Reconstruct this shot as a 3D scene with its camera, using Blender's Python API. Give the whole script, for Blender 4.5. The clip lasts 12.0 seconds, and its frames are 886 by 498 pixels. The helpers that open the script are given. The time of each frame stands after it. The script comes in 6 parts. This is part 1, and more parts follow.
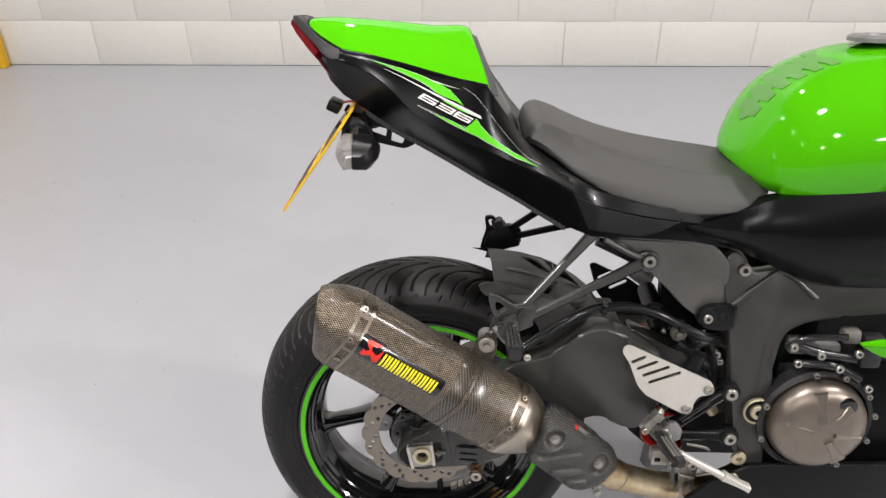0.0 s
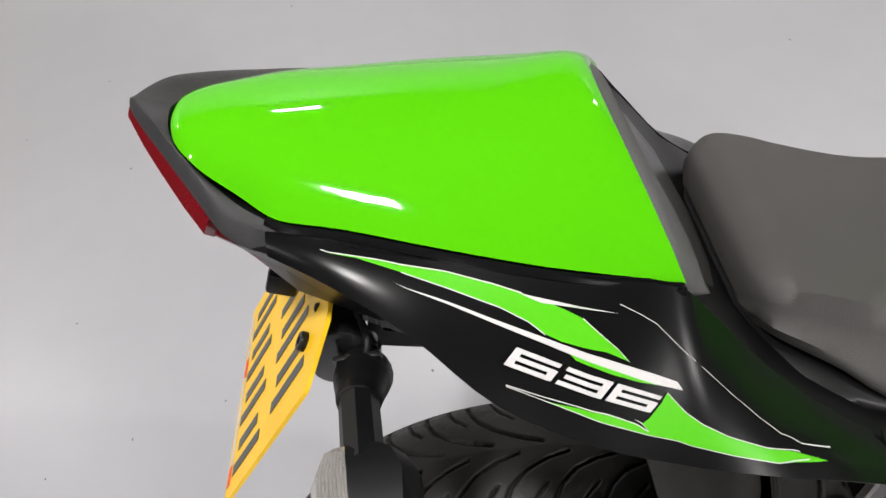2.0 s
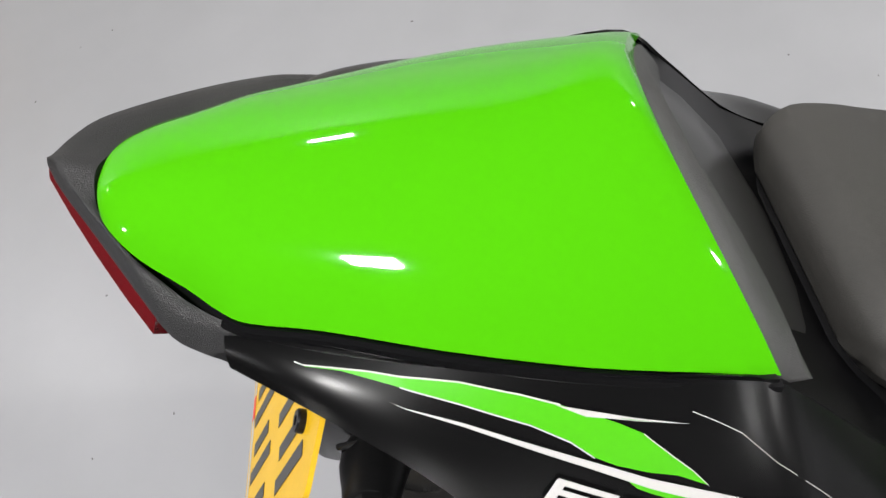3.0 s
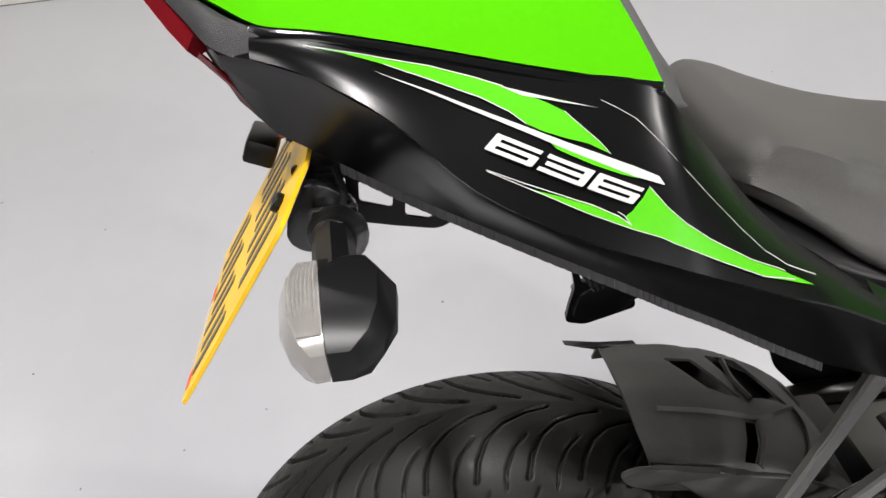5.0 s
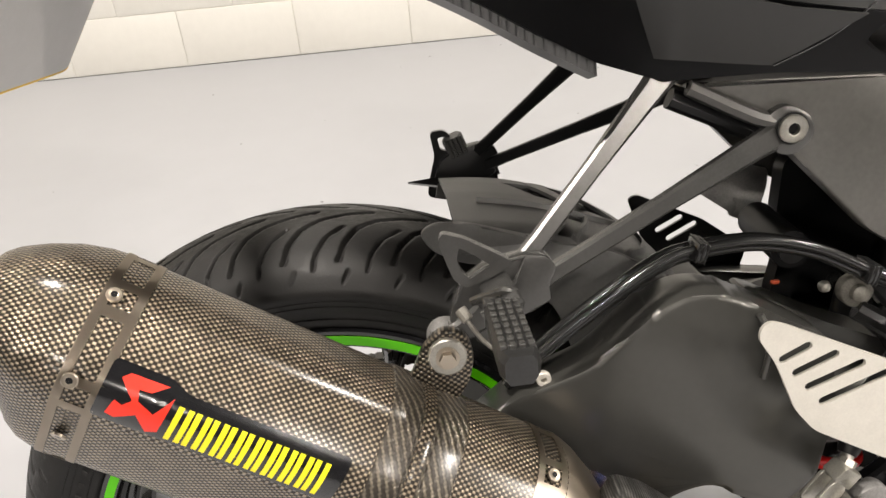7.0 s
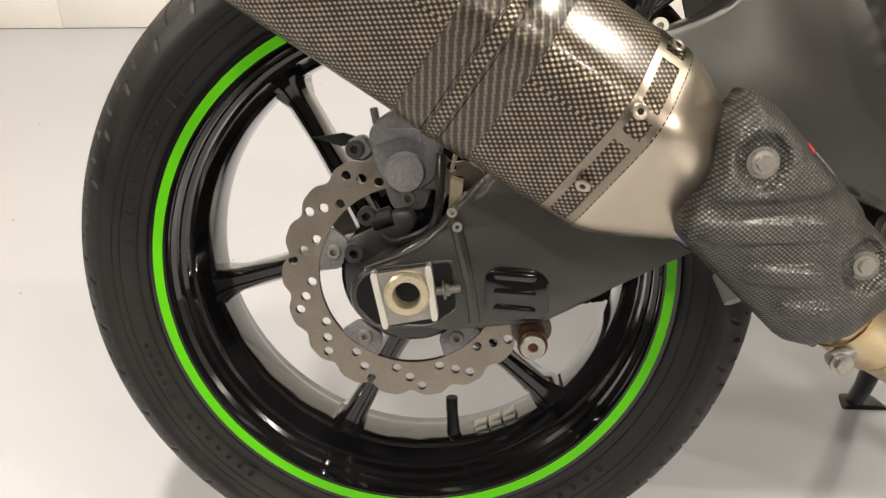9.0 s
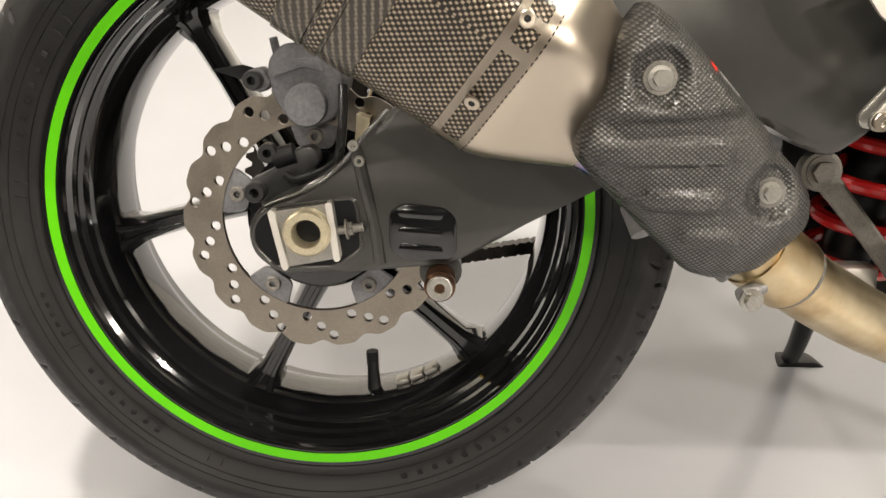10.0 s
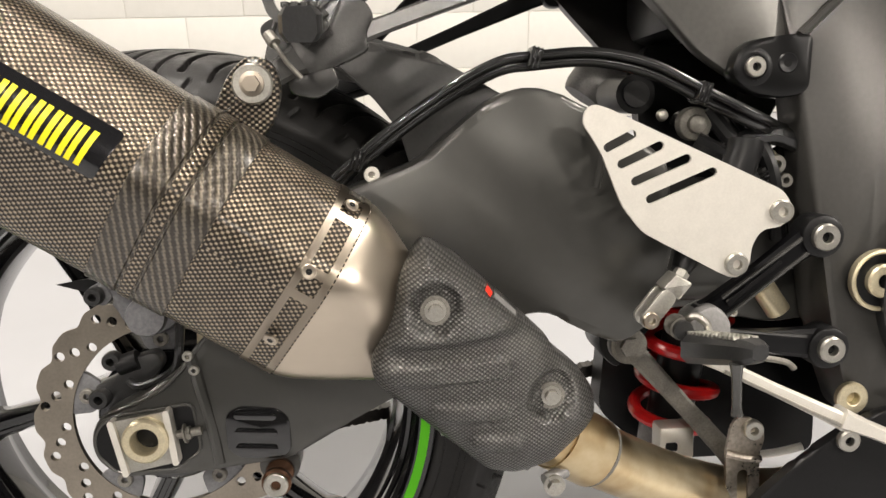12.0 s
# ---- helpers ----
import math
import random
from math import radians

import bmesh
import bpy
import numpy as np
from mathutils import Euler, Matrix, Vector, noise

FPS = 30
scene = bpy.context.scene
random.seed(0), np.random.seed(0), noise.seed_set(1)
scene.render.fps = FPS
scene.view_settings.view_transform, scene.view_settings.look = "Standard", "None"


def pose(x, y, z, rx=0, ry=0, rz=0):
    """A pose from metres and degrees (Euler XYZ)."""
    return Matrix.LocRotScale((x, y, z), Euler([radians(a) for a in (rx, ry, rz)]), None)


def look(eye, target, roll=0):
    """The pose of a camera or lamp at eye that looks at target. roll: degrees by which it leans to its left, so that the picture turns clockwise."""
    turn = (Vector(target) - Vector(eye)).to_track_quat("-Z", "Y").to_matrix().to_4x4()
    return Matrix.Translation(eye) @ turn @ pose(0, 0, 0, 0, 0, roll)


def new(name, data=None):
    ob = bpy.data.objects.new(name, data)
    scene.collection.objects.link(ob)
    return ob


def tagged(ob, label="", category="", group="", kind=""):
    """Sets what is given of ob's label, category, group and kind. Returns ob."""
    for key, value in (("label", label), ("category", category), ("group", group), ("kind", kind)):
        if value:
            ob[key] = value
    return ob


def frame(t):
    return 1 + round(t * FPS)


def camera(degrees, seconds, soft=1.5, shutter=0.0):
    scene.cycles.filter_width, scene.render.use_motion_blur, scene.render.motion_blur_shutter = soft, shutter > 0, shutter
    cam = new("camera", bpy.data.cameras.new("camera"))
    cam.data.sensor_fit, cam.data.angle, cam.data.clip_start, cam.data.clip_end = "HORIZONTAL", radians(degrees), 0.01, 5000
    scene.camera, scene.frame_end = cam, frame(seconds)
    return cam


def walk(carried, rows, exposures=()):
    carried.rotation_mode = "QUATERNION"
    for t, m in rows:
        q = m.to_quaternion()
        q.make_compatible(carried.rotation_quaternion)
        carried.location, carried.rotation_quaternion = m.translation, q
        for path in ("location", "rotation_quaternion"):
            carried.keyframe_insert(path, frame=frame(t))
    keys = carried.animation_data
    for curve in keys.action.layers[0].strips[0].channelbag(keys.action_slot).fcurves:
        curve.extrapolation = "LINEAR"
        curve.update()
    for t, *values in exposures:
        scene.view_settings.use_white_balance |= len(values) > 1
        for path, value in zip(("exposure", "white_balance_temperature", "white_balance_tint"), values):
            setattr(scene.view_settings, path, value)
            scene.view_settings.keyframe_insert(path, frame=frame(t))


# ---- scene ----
cam = camera(58.5, 12.0)
PATH = [
    (0, (0.064, -1.081, 1.435), (0.028, 0.577, 0.316), -0.3),
    (0.5, (0.025, -0.844, 1.397), (-0.02, 0.77, 0.218), -2.1),
    (1, (-0.046, -0.604, 1.384), (-0.035, 0.933, 0.104), -3.1),
    (1.5, (-0.052, -0.397, 1.379), (-0.047, 1.015, -0.038), -5.4),
    (2, (0.004, -0.22, 1.346), (-0.097, 0.999, -0.237), -11.8),
    (2.5, (0.028, -0.113, 1.329), (-0.203, 0.937, -0.357), -21.6),
    (2.7, (0.032, -0.086, 1.317), (-0.224, 0.925, -0.389), -24.2),
    (4.5, (-0.024, -0.252, 1.265), (-0.104, 1.097, -0.209), -11.3),
    (5, (-0.024, -0.352, 1.218), (-0.011, 1.126, -0.13), -6.6),
    (5.5, (0.038, -0.43, 1.197), (0.078, 1.132, -0.052), -5.4),
    (6, (0.094, -0.478, 1.145), (0.164, 1.132, -0.04), -6.4),
    (6.5, (0.117, -0.502, 1.058), (0.192, 1.152, -0.065), -6.5),
    (7, (0.108, -0.545, 0.946), (0.136, 1.167, -0.088), -5.5),
    (7.5, (0.087, -0.591, 0.853), (0.048, 1.187, -0.063), -4.0),
    (7.7, (0.083, -0.606, 0.812), (0.02, 1.184, -0.079), -3.7),
    (9.3, (0.061, -0.647, 0.64), (-0.032, 1.127, -0.279), -0.6),
    (9.5, (0.073, -0.643, 0.631), (-0.009, 1.116, -0.316), -0.3),
    (10, (0.11, -0.635, 0.613), (0.082, 1.127, -0.332), -0.0),
    (10.5, (0.142, -0.639, 0.639), (0.144, 1.18, -0.193), -0.4),
    (11, (0.14, -0.646, 0.681), (0.147, 1.213, -0.058), -0.9),
    (11.5, (0.159, -0.651, 0.699), (0.208, 1.221, -0.002), -1.0),
    (12, (0.192, -0.653, 0.702), (0.331, 1.208, -0.017), -0.7),
]
EXPOSE = [(0.0, -0.42, 6450, 14), (1.5, -0.47, 6450, 13), (2.0, -0.58, 6450, 13), (2.5, -0.62, 6400, 11), (4.5, -0.64, 6350, 12), (5.0, -0.32, 6450, 13), (5.5, -0.12, 6550, 13), (6.5, 0.15, 6850, 12), (7.5, -0.17, 7100, 12), (9.5, 0.10, 7300, 12), (10.5, 0.22, 7200, 12), (12.0, 0.04, 7000, 12)]
walk(cam, [(t, look(eye, target, roll)) for t, eye, target, roll in PATH],
     exposures=EXPOSE)

# ---- light: an indoor store lit by ceiling battens ----
world = bpy.data.worlds.new("world")
scene.world = world
world.use_nodes = True
world.node_tree.nodes["Background"].inputs[0].default_value = (0.9, 0.95, 1.0, 1)
world.node_tree.nodes["Background"].inputs[1].default_value = 0.02
CEIL = 2.75


def batten(x, y, turn, watts):
    lamp = bpy.data.lights.new("panel_light", "AREA")
    lamp.shape, lamp.size, lamp.size_y = "RECTANGLE", 0.17, 0.10
    lamp.energy, lamp.color = watts, (1.0, 0.975, 0.94)
    ob = new("panel_light", lamp)
    ob.matrix_world = pose(x, y, CEIL - 0.06, 0, 0, turn)
    return ob


LAMPS = [(x, y) for y in (-2.7, -0.2, 2.1) for x in (-2.8, -0.36, 2.1)] + [(-1.6, -5.2), (0.9, -5.2), (4.55, -2.7)]
for lx, ly in LAMPS:
    batten(lx, ly, 0, 310 if lx > 4 else 25 if ly > 2 else 62 if ly > -1 else 58 if ly > -4 else 50)


# ---- materials ----
def material(name, color, rough=0.5, metal=0.0, grain=0.0, scale=60.0, bump=0.0, bscale=400.0, coat=0.0, spec=0.5, rvar=0.0, tint=None):
    """A surface whose colour wavers at two scales, with fine relief."""
    m = bpy.data.materials.new(name)
    m.use_nodes = True
    nt = m.node_tree
    n, l = nt.nodes, nt.links
    p = n["Principled BSDF"]
    p.inputs["Roughness"].default_value = rough
    p.inputs["Metallic"].default_value = metal
    p.inputs["Coat Weight"].default_value = coat
    p.inputs["Coat Roughness"].default_value = 0.04
    p.inputs["Specular IOR Level"].default_value = spec
    p.inputs["Base Color"].default_value = (*color, 1)
    tc = n.new("ShaderNodeTexCoord")
    if grain:
        a, b = n.new("ShaderNodeTexNoise"), n.new("ShaderNodeTexNoise")
        a.inputs["Scale"].default_value, b.inputs["Scale"].default_value = scale, scale * 9
        a.inputs["Detail"].default_value = 6
        mix = n.new("ShaderNodeMath")
        mix.operation = "ADD"
        ramp = n.new("ShaderNodeMapRange")
        ramp.inputs["From Min"].default_value, ramp.inputs["From Max"].default_value = 0.6, 1.4
        ramp.inputs["To Min"].default_value, ramp.inputs["To Max"].default_value = 1 - grain, 1 + grain
        mul = n.new("ShaderNodeMix")
        mul.data_type, mul.blend_type = "RGBA", "MULTIPLY"
        mul.inputs["Factor"].default_value = 1
        mul.inputs["A"].default_value = (*color, 1)
        l.new(tc.outputs["Object"], a.inputs["Vector"]), l.new(tc.outputs["Object"], b.inputs["Vector"])
        l.new(a.outputs["Fac"], mix.inputs[0]), l.new(b.outputs["Fac"], mix.inputs[1])
        l.new(mix.outputs[0], ramp.inputs["Value"])
        l.new(ramp.outputs[0], mul.inputs["B"])
        l.new(mul.outputs["Result"], p.inputs["Base Color"])
        if rvar:
            rr = n.new("ShaderNodeMapRange")
            rr.inputs["From Min"].default_value, rr.inputs["From Max"].default_value = 0.7, 1.3
            rr.inputs["To Min"].default_value, rr.inputs["To Max"].default_value = max(rough - rvar, 0.02), min(rough + rvar, 1)
            l.new(mix.outputs[0], rr.inputs["Value"]), l.new(rr.outputs[0], p.inputs["Roughness"])
    if bump:
        t = n.new("ShaderNodeTexNoise")
        t.inputs["Scale"].default_value, t.inputs["Detail"].default_value = bscale, 4
        bm_ = n.new("ShaderNodeBump")
        bm_.inputs["Strength"].default_value, bm_.inputs["Distance"].default_value = bump, 0.002
        l.new(tc.outputs["Object"], t.inputs["Vector"]), l.new(t.outputs["Fac"], bm_.inputs["Height"])
        l.new(bm_.outputs["Normal"], p.inputs["Normal"])
    return m


M_floor = material("floor_paint", (0.40, 0.405, 0.425), 0.34, grain=0.03, scale=1.1, bump=0.02, bscale=60, rvar=0.02)
M_wall = material("wall_paint", (0.74, 0.72, 0.67), 0.55, grain=0.03, scale=3, bump=0.22, bscale=90)
M_joint = material("painted_joint", (0.655, 0.635, 0.585), 0.6, grain=0.05, scale=9, bump=0.3, bscale=150)
M_yellow = material("yellow_paint", (0.72, 0.42, 0.01), 0.5, grain=0.08, scale=8)
# unseen walls: near black so that they return little fill light
M_far = material("dim_unseen_wall", (0.07, 0.068, 0.065), 0.7, grain=0.05, scale=3)
# almost black, so glossy tops mirror only the lamps overhead
M_ceil = material("dim_overhead", (0.02, 0.02, 0.02), 0.8, grain=0.04, scale=2)
M_dirt = material("floor_dirt", (0.16, 0.155, 0.15), 0.8, grain=0.3, scale=200)


# ---- building blocks ----
def part(name, bm, mat, parent=None, label="", smooth=True, flat_angle=35):
    """Links a bmesh as one mesh object under a thing or a part."""
    me = bpy.data.meshes.new(name)
    bmesh.ops.recalc_face_normals(bm, faces=bm.faces)
    if smooth:
        cut = radians(flat_angle)
        for f in bm.faces:
            f.smooth = True
        for e in bm.edges:
            if len(e.link_faces) == 2 and e.calc_face_angle() > cut:
                e.smooth = False
    bm.to_mesh(me)
    bm.free()
    me.materials.append(mat)
    ob = new(name, me)
    if parent:
        ob.parent = parent
    return tagged(ob, label)


def box(x0, x1, y0, y1, z0, z1, bevel=0.0, seg=2, bm=None):
    bm = bm or bmesh.new()
    m = pose((x0 + x1) / 2, (y0 + y1) / 2, (z0 + z1) / 2) @ Matrix.Diagonal((x1 - x0, y1 - y0, z1 - z0, 1))
    r = bmesh.ops.create_cube(bm, size=1, matrix=m)
    if bevel:
        bmesh.ops.bevel(bm, geom=list({e for v in r["verts"] for e in v.link_edges}), offset=bevel, segments=seg, affect="EDGES", profile=0.5)
    return bm


def lathe(profile, n=96, closed=False):
    """Turns a profile of (radius, y) about the y axis."""
    bm = bmesh.new()
    rings = []
    for r, y in profile:
        rings.append([bm.verts.new((r * math.cos(a), y, r * math.sin(a))) for a in (2 * math.pi * i / n for i in range(n))])
    if closed:
        rings.append(rings[0])
    for p, q in zip(rings, rings[1:]):
        for i in range(n):
            j = (i + 1) % n
            bm.faces.new((p[i], p[j], q[j], q[i]))
    return bm


# ---- the room ----
WY = 2.66
BX, BZ, FIRST = 0.457, 0.222, -1.712


def room():
    tagged(part("floor", box(-6, 6, -8, WY, -0.1, 0), M_floor, smooth=False), "light grey painted concrete floor, glossy and scuffed", "floor", kind="structure")
    # the ceiling is out of view; its darkness shapes the reflections
    tagged(part("ceiling", box(-6, 6, -8, WY, CEIL, CEIL + 0.1), M_ceil, smooth=False), "unseen ceiling, kept almost black to dim reflections", "ceiling", kind="structure")
    wall = tagged(part("wall_north", box(-6, 6, WY + .005, WY + .2, 0, CEIL), M_joint, smooth=False), "cream painted blockwork wall", "wall", kind="structure")
    # walls out of view, added dark to limit bounce and reflections
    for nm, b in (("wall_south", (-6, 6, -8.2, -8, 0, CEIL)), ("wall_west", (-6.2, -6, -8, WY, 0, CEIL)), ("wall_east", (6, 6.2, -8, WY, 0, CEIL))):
        tagged(part(nm, box(*b), M_far, smooth=False), "unseen wall, added near black to hold back bounced light", "wall", kind="structure")
    # the blocks of the far wall, each a little uneven
    bm = box(-BX / 2 + .0016, BX / 2 - .0016, 0, .03, .0016, BZ - .0016, .005, 2)
    first = part("block", bm, M_wall, wall, smooth=True)
    first.matrix_basis = Matrix.Translation((FIRST + BX / 2, WY, 0))
    rnd = random.Random(3)
    for row in range(5):
        for k in range(-4, 10):
            if row == 0 and k == 0:
                continue
            ob = new("block", first.data)
            ob.parent = wall
            ob.matrix_basis = Matrix.Translation((FIRST + BX * (k + .5 + (.5 if row % 2 else 0)), WY + rnd.uniform(-.0015, .0015), BZ * row)) @ pose(0, 0, 0, 0, rnd.uniform(-.15, .15), rnd.uniform(-.2, .2))
    upper = box(-6, 6, WY + .002, WY + .03, BZ * 5, CEIL)
    part("upper_courses", upper, M_wall, wall, smooth=False)
    # yellow door post and floor line at the left end of the wall
    tagged(part("painted_post", box(-2.7, -2.165, WY - .055, WY - .004, 0, 1.1, .004), M_yellow, smooth=False), "yellow painted guard at the end of the wall", "guard", kind="structure")
    # specks and crumbs of dirt on the floor
    bm = bmesh.new()
    for _ in range(70):
        x, y, r = rnd.uniform(-2.2, 2.0), rnd.uniform(-.6, 2.6), rnd.uniform(.0010, .0030)
        bmesh.ops.create_icosphere(bm, subdivisions=1, radius=r, matrix=Matrix.Translation((x, y, r * .15)) @ pose(0, 0, 0, 0, 0, rnd.uniform(0, 180)) @ Matrix.Diagonal((rnd.uniform(1, 2.2), 1, .3, 1)))
    tagged(part("floor_specks", bm, M_dirt), "dark specks of dirt on the floor", "dirt", kind="stuff")
    # ceiling light panels
    for k, (x, y) in enumerate(LAMPS):
        lt = tagged(new("ceiling_light"), "white surface-mounted ceiling light", "light", "ceiling lights")
        lt.matrix_world = Matrix.Translation((x, y, CEIL))
        part("housing", box(-.17, .17, -.10, .10, -.05, 0, .008), M_ceil, lt)


room()

# ---- the motorcycle, built upright round its rear axle, then leant on its stand ----
bike = tagged(new("motorcycle"), "green and black sports motorcycle leaning on its side stand", "motorcycle")
bike.matrix_world = pose(0, 0.024, 0.312, -12.0, 0, -0.4)


def smooth_path(pts, n=6, closed=False):
    """A Catmull-Rom line through points."""
    pts = [Vector(p) for p in pts]
    k, out = len(pts), []
    for i in range(k if closed else k - 1):
        p0, p1, p2, p3 = (pts[(i + d) % k] if closed else pts[min(max(i + d, 0), k - 1)] for d in (-1, 0, 1, 2))
        for s in range(n):
            t = s / n
            out.append(0.5 * (2 * p1 + (p2 - p0) * t + (2 * p0 - 5 * p1 + 4 * p2 - p3) * t * t + (3 * p1 - p0 - 3 * p2 + p3) * t ** 3))
    if not closed:
        out.append(pts[-1])
    return out


def loft(loops, caps=True, bm=None):
    """Skins closed loops of equal length."""
    bm = bm or bmesh.new()
    rings = [[bm.verts.new(p) for p in lp] for lp in loops]
    n = len(rings[0])
    for p, q in zip(rings, rings[1:]):
        for i in range(n):
            j = (i + 1) % n
            bm.faces.new((p[i], p[j], q[j], q[i]))
    if caps:
        bm.faces.new(rings[0]), bm.faces.new(rings[-1])
    return bm


def tube(pts, r, n=12, smooth=6, flat=1.0, caps=True, bm=None):
    """A rod or hose along points; r is one radius or one for each point; flat squeezes it along y."""
    radii = r if isinstance(r, (list, tuple)) else [r] * len(pts)
    if smooth > 1:
        line = smooth_path(pts, smooth)
        rr = [radii[min(i // smooth, len(radii) - 1)] * (1 - (i % smooth) / smooth) + radii[min(i // smooth + 1, len(radii) - 1)] * (i % smooth) / smooth for i in range(len(line))]
    else:
        line, rr = [Vector(p) for p in pts], list(radii)
    tang = [(line[min(i + 1, len(line) - 1)] - line[max(i - 1, 0)]).normalized() for i in range(len(line))]
    ref = Vector((0, 1, 0)) if abs(tang[0].y) < 0.9 else Vector((0, 0, 1))
    u = (ref - tang[0] * ref.dot(tang[0])).normalized()
    loops = []
    for p, t, rad in zip(line, tang, rr):
        u = (u - t * u.dot(t)).normalized()
        v = t.cross(u)
        loops.append([p + (u * math.cos(a) * flat + v * math.sin(a)) * rad for a in (2 * math.pi * k / n for k in range(n))])
    return loft(loops, caps, bm)


def rounded(outline, r, n=4):
    """Rounds the corners of a flat outline of (x, z)."""
    out, k = [], len(outline)
    for i in range(k):
        p, a, b = Vector(outline[i]), Vector(outline[i - 1]), Vector(outline[(i + 1) % k])
        da, db = (a - p), (b - p)
        d = min(r, da.length * 0.45, db.length * 0.45)
        s, e = p + da.normalized() * d, p + db.normalized() * d
        for j in range(n + 1):
            t = j / n
            out.append(tuple(s * (1 - t) ** 2 + p * 2 * t * (1 - t) + e * t * t))
    return out


def stadium(a, b, w, n=6):
    """A slot outline from a to b of half width w."""
    a, b = Vector(a), Vector(b)
    ang = math.atan2(b.y - a.y, b.x - a.x)
    out = []
    for c, base in ((b, ang - math.pi / 2), (a, ang + math.pi / 2)):
        out += [(c.x + w * math.cos(base + math.pi * k / n), c.y + w * math.sin(base + math.pi * k / n)) for k in range(n + 1)]
    return out


def disc_outline(x, z, r, n=16):
    return [(x + r * math.cos(2 * math.pi * k / n), z + r * math.sin(2 * math.pi * k / n)) for k in range(n)]


def plate(outline, y0, y1, holes=(), bevel=0.0, bm=None):
    """A flat piece of (x, z) outline between y0 and y1; y may be a function of (x, z)."""
    bm = bm or bmesh.new()
    f0 = y0 if callable(y0) else (lambda x, z: y0)
    f1 = y1 if callable(y1) else (lambda x, z: y1)
    old = set(bm.verts)
    edges = []
    for lp in (outline, *holes):
        vs = [bm.verts.new((x, f0(x, z), z)) for x, z in lp]
        edges += [bm.edges.new((vs[i], vs[(i + 1) % len(vs)])) for i in range(len(vs))]
    if holes:
        faces = [g for g in bmesh.ops.triangle_fill(bm, use_beauty=True, edges=edges)["geom"] if isinstance(g, bmesh.types.BMFace)]
    else:
        faces = [bm.faces.new(vs)]
    ret = bmesh.ops.extrude_face_region(bm, geom=faces)
    for v in (g for g in ret["geom"] if isinstance(g, bmesh.types.BMVert)):
        v.co.y = f1(v.co.x, v.co.z)
    if bevel and not holes:
        new_v = [v for v in bm.verts if v not in old]
        es = {e for v in new_v for e in v.link_edges if len(e.link_faces) == 2 and any(len(f.verts) > 4 or len(outline) <= 4 for f in e.link_faces) and abs(e.verts[0].co.y - e.verts[1].co.y) < abs(f1(0, 0) - f0(0, 0)) * 0.5 + 1e-6}
        bmesh.ops.bevel(bm, geom=list(es), offset=bevel, segments=2, affect="EDGES", profile=0.5)
    return bm


def moved(bm, m):
    bmesh.ops.transform(bm, matrix=m, verts=bm.verts)
    return bm


_bolts = {}


def bolt(parent, at, r=0.008, h=0.006, mat=None, aim=(0, -1, 0), hexagon=False, name="bolt", label=""):
    """A socket-head or hexagon-head bolt whose head points along aim."""
    key = (round(r, 4), round(h, 4), mat.name, hexagon)
    if key not in _bolts:
        if hexagon:
            bm = lathe([(r * 1.35, 0), (r * 1.35, -h * .25), (r * .9, -h * .3)], 24)
            hexa = [(r * .95 * math.cos(a), r * .95 * math.sin(a)) for a in (math.pi / 3 * k for k in range(6))]
            plate(hexa, -h * .25, -h, bm=bm)
        else:
            n = 24
            bm = lathe([(r, 0), (r, -h * .75), (r * .88, -h), (r * .46, -h), (r * .42, -h * .95), (r * .40, h * .3), (0.0001, h * .3)], n)
        bmesh.ops.recalc_face_normals(bm, faces=bm.faces)
        me = bpy.data.meshes.new(name)
        for f in bm.faces:
            f.smooth = True
        for e in bm.edges:
            if len(e.link_faces) == 2 and e.calc_face_angle() > 0.5:
                e.smooth = False
        bm.to_mesh(me)
        bm.free()
        me.materials.append(mat)
        _bolts[key] = me
    ob = new(name, _bolts[key])
    ob.parent = parent
    q = Vector((0, -1, 0)).rotation_difference(Vector(aim).normalized())
    ob.matrix_basis = Matrix.Translation(at) @ q.to_matrix().to_4x4()
    return tagged(ob, label)


def group_part(name, parent, label=""):
    ob = new(name)
    ob.parent = parent
    return tagged(ob, label)


M_green = material("green_paint", (0.066, 0.41, 0.002), 0.45, grain=0.02, scale=20, coat=0.75, spec=0.0)
M_gloss = material("gloss_black_paint", (0.005, 0.005, 0.0055), 0.10, grain=0.1, scale=30, coat=0.8, spec=0.4)
M_panel = material("black_panel_paint", (0.003, 0.003, 0.0032), 0.27, grain=0.1, scale=30, bump=0.006, bscale=1500, spec=0.2)
M_satin = material("satin_black_plastic", (0.006, 0.006, 0.0063), 0.36, grain=0.2, scale=30, bump=0.05, bscale=900, spec=0.24)
M_frame = material("grey_black_frame_paint", (0.062, 0.060, 0.056), 0.33, grain=0.10, scale=25, bump=0.05, bscale=1200, metal=0.45)
M_arm = material("swingarm_paint", (0.068, 0.067, 0.062), 0.29, grain=0.05, scale=14, bump=0.03, bscale=1600, metal=0.55, rvar=0.015)
M_bracket = material("grey_cast_bracket", (0.085, 0.084, 0.081), 0.27, 0.65, grain=0.15, scale=40, bump=0.08, bscale=900)
M_hug = material("textured_grey_plastic", (0.062, 0.061, 0.059), 0.46, grain=0.15, scale=40, bump=0.15, bscale=1600)
M_grain = material("grained_black_plastic", (0.016, 0.016, 0.0165), 0.45, grain=0.2, scale=60, bump=0.4, bscale=1400)
M_rubber = material("tyre_rubber", (0.0095, 0.009, 0.0085), 0.52, grain=0.45, scale=14, bump=0.12, bscale=500, rvar=0.14, spec=0.30)
M_vinyl = material("seat_vinyl", (0.046, 0.0445, 0.041), 0.48, grain=0.12, scale=25, bump=0.35, bscale=1300)
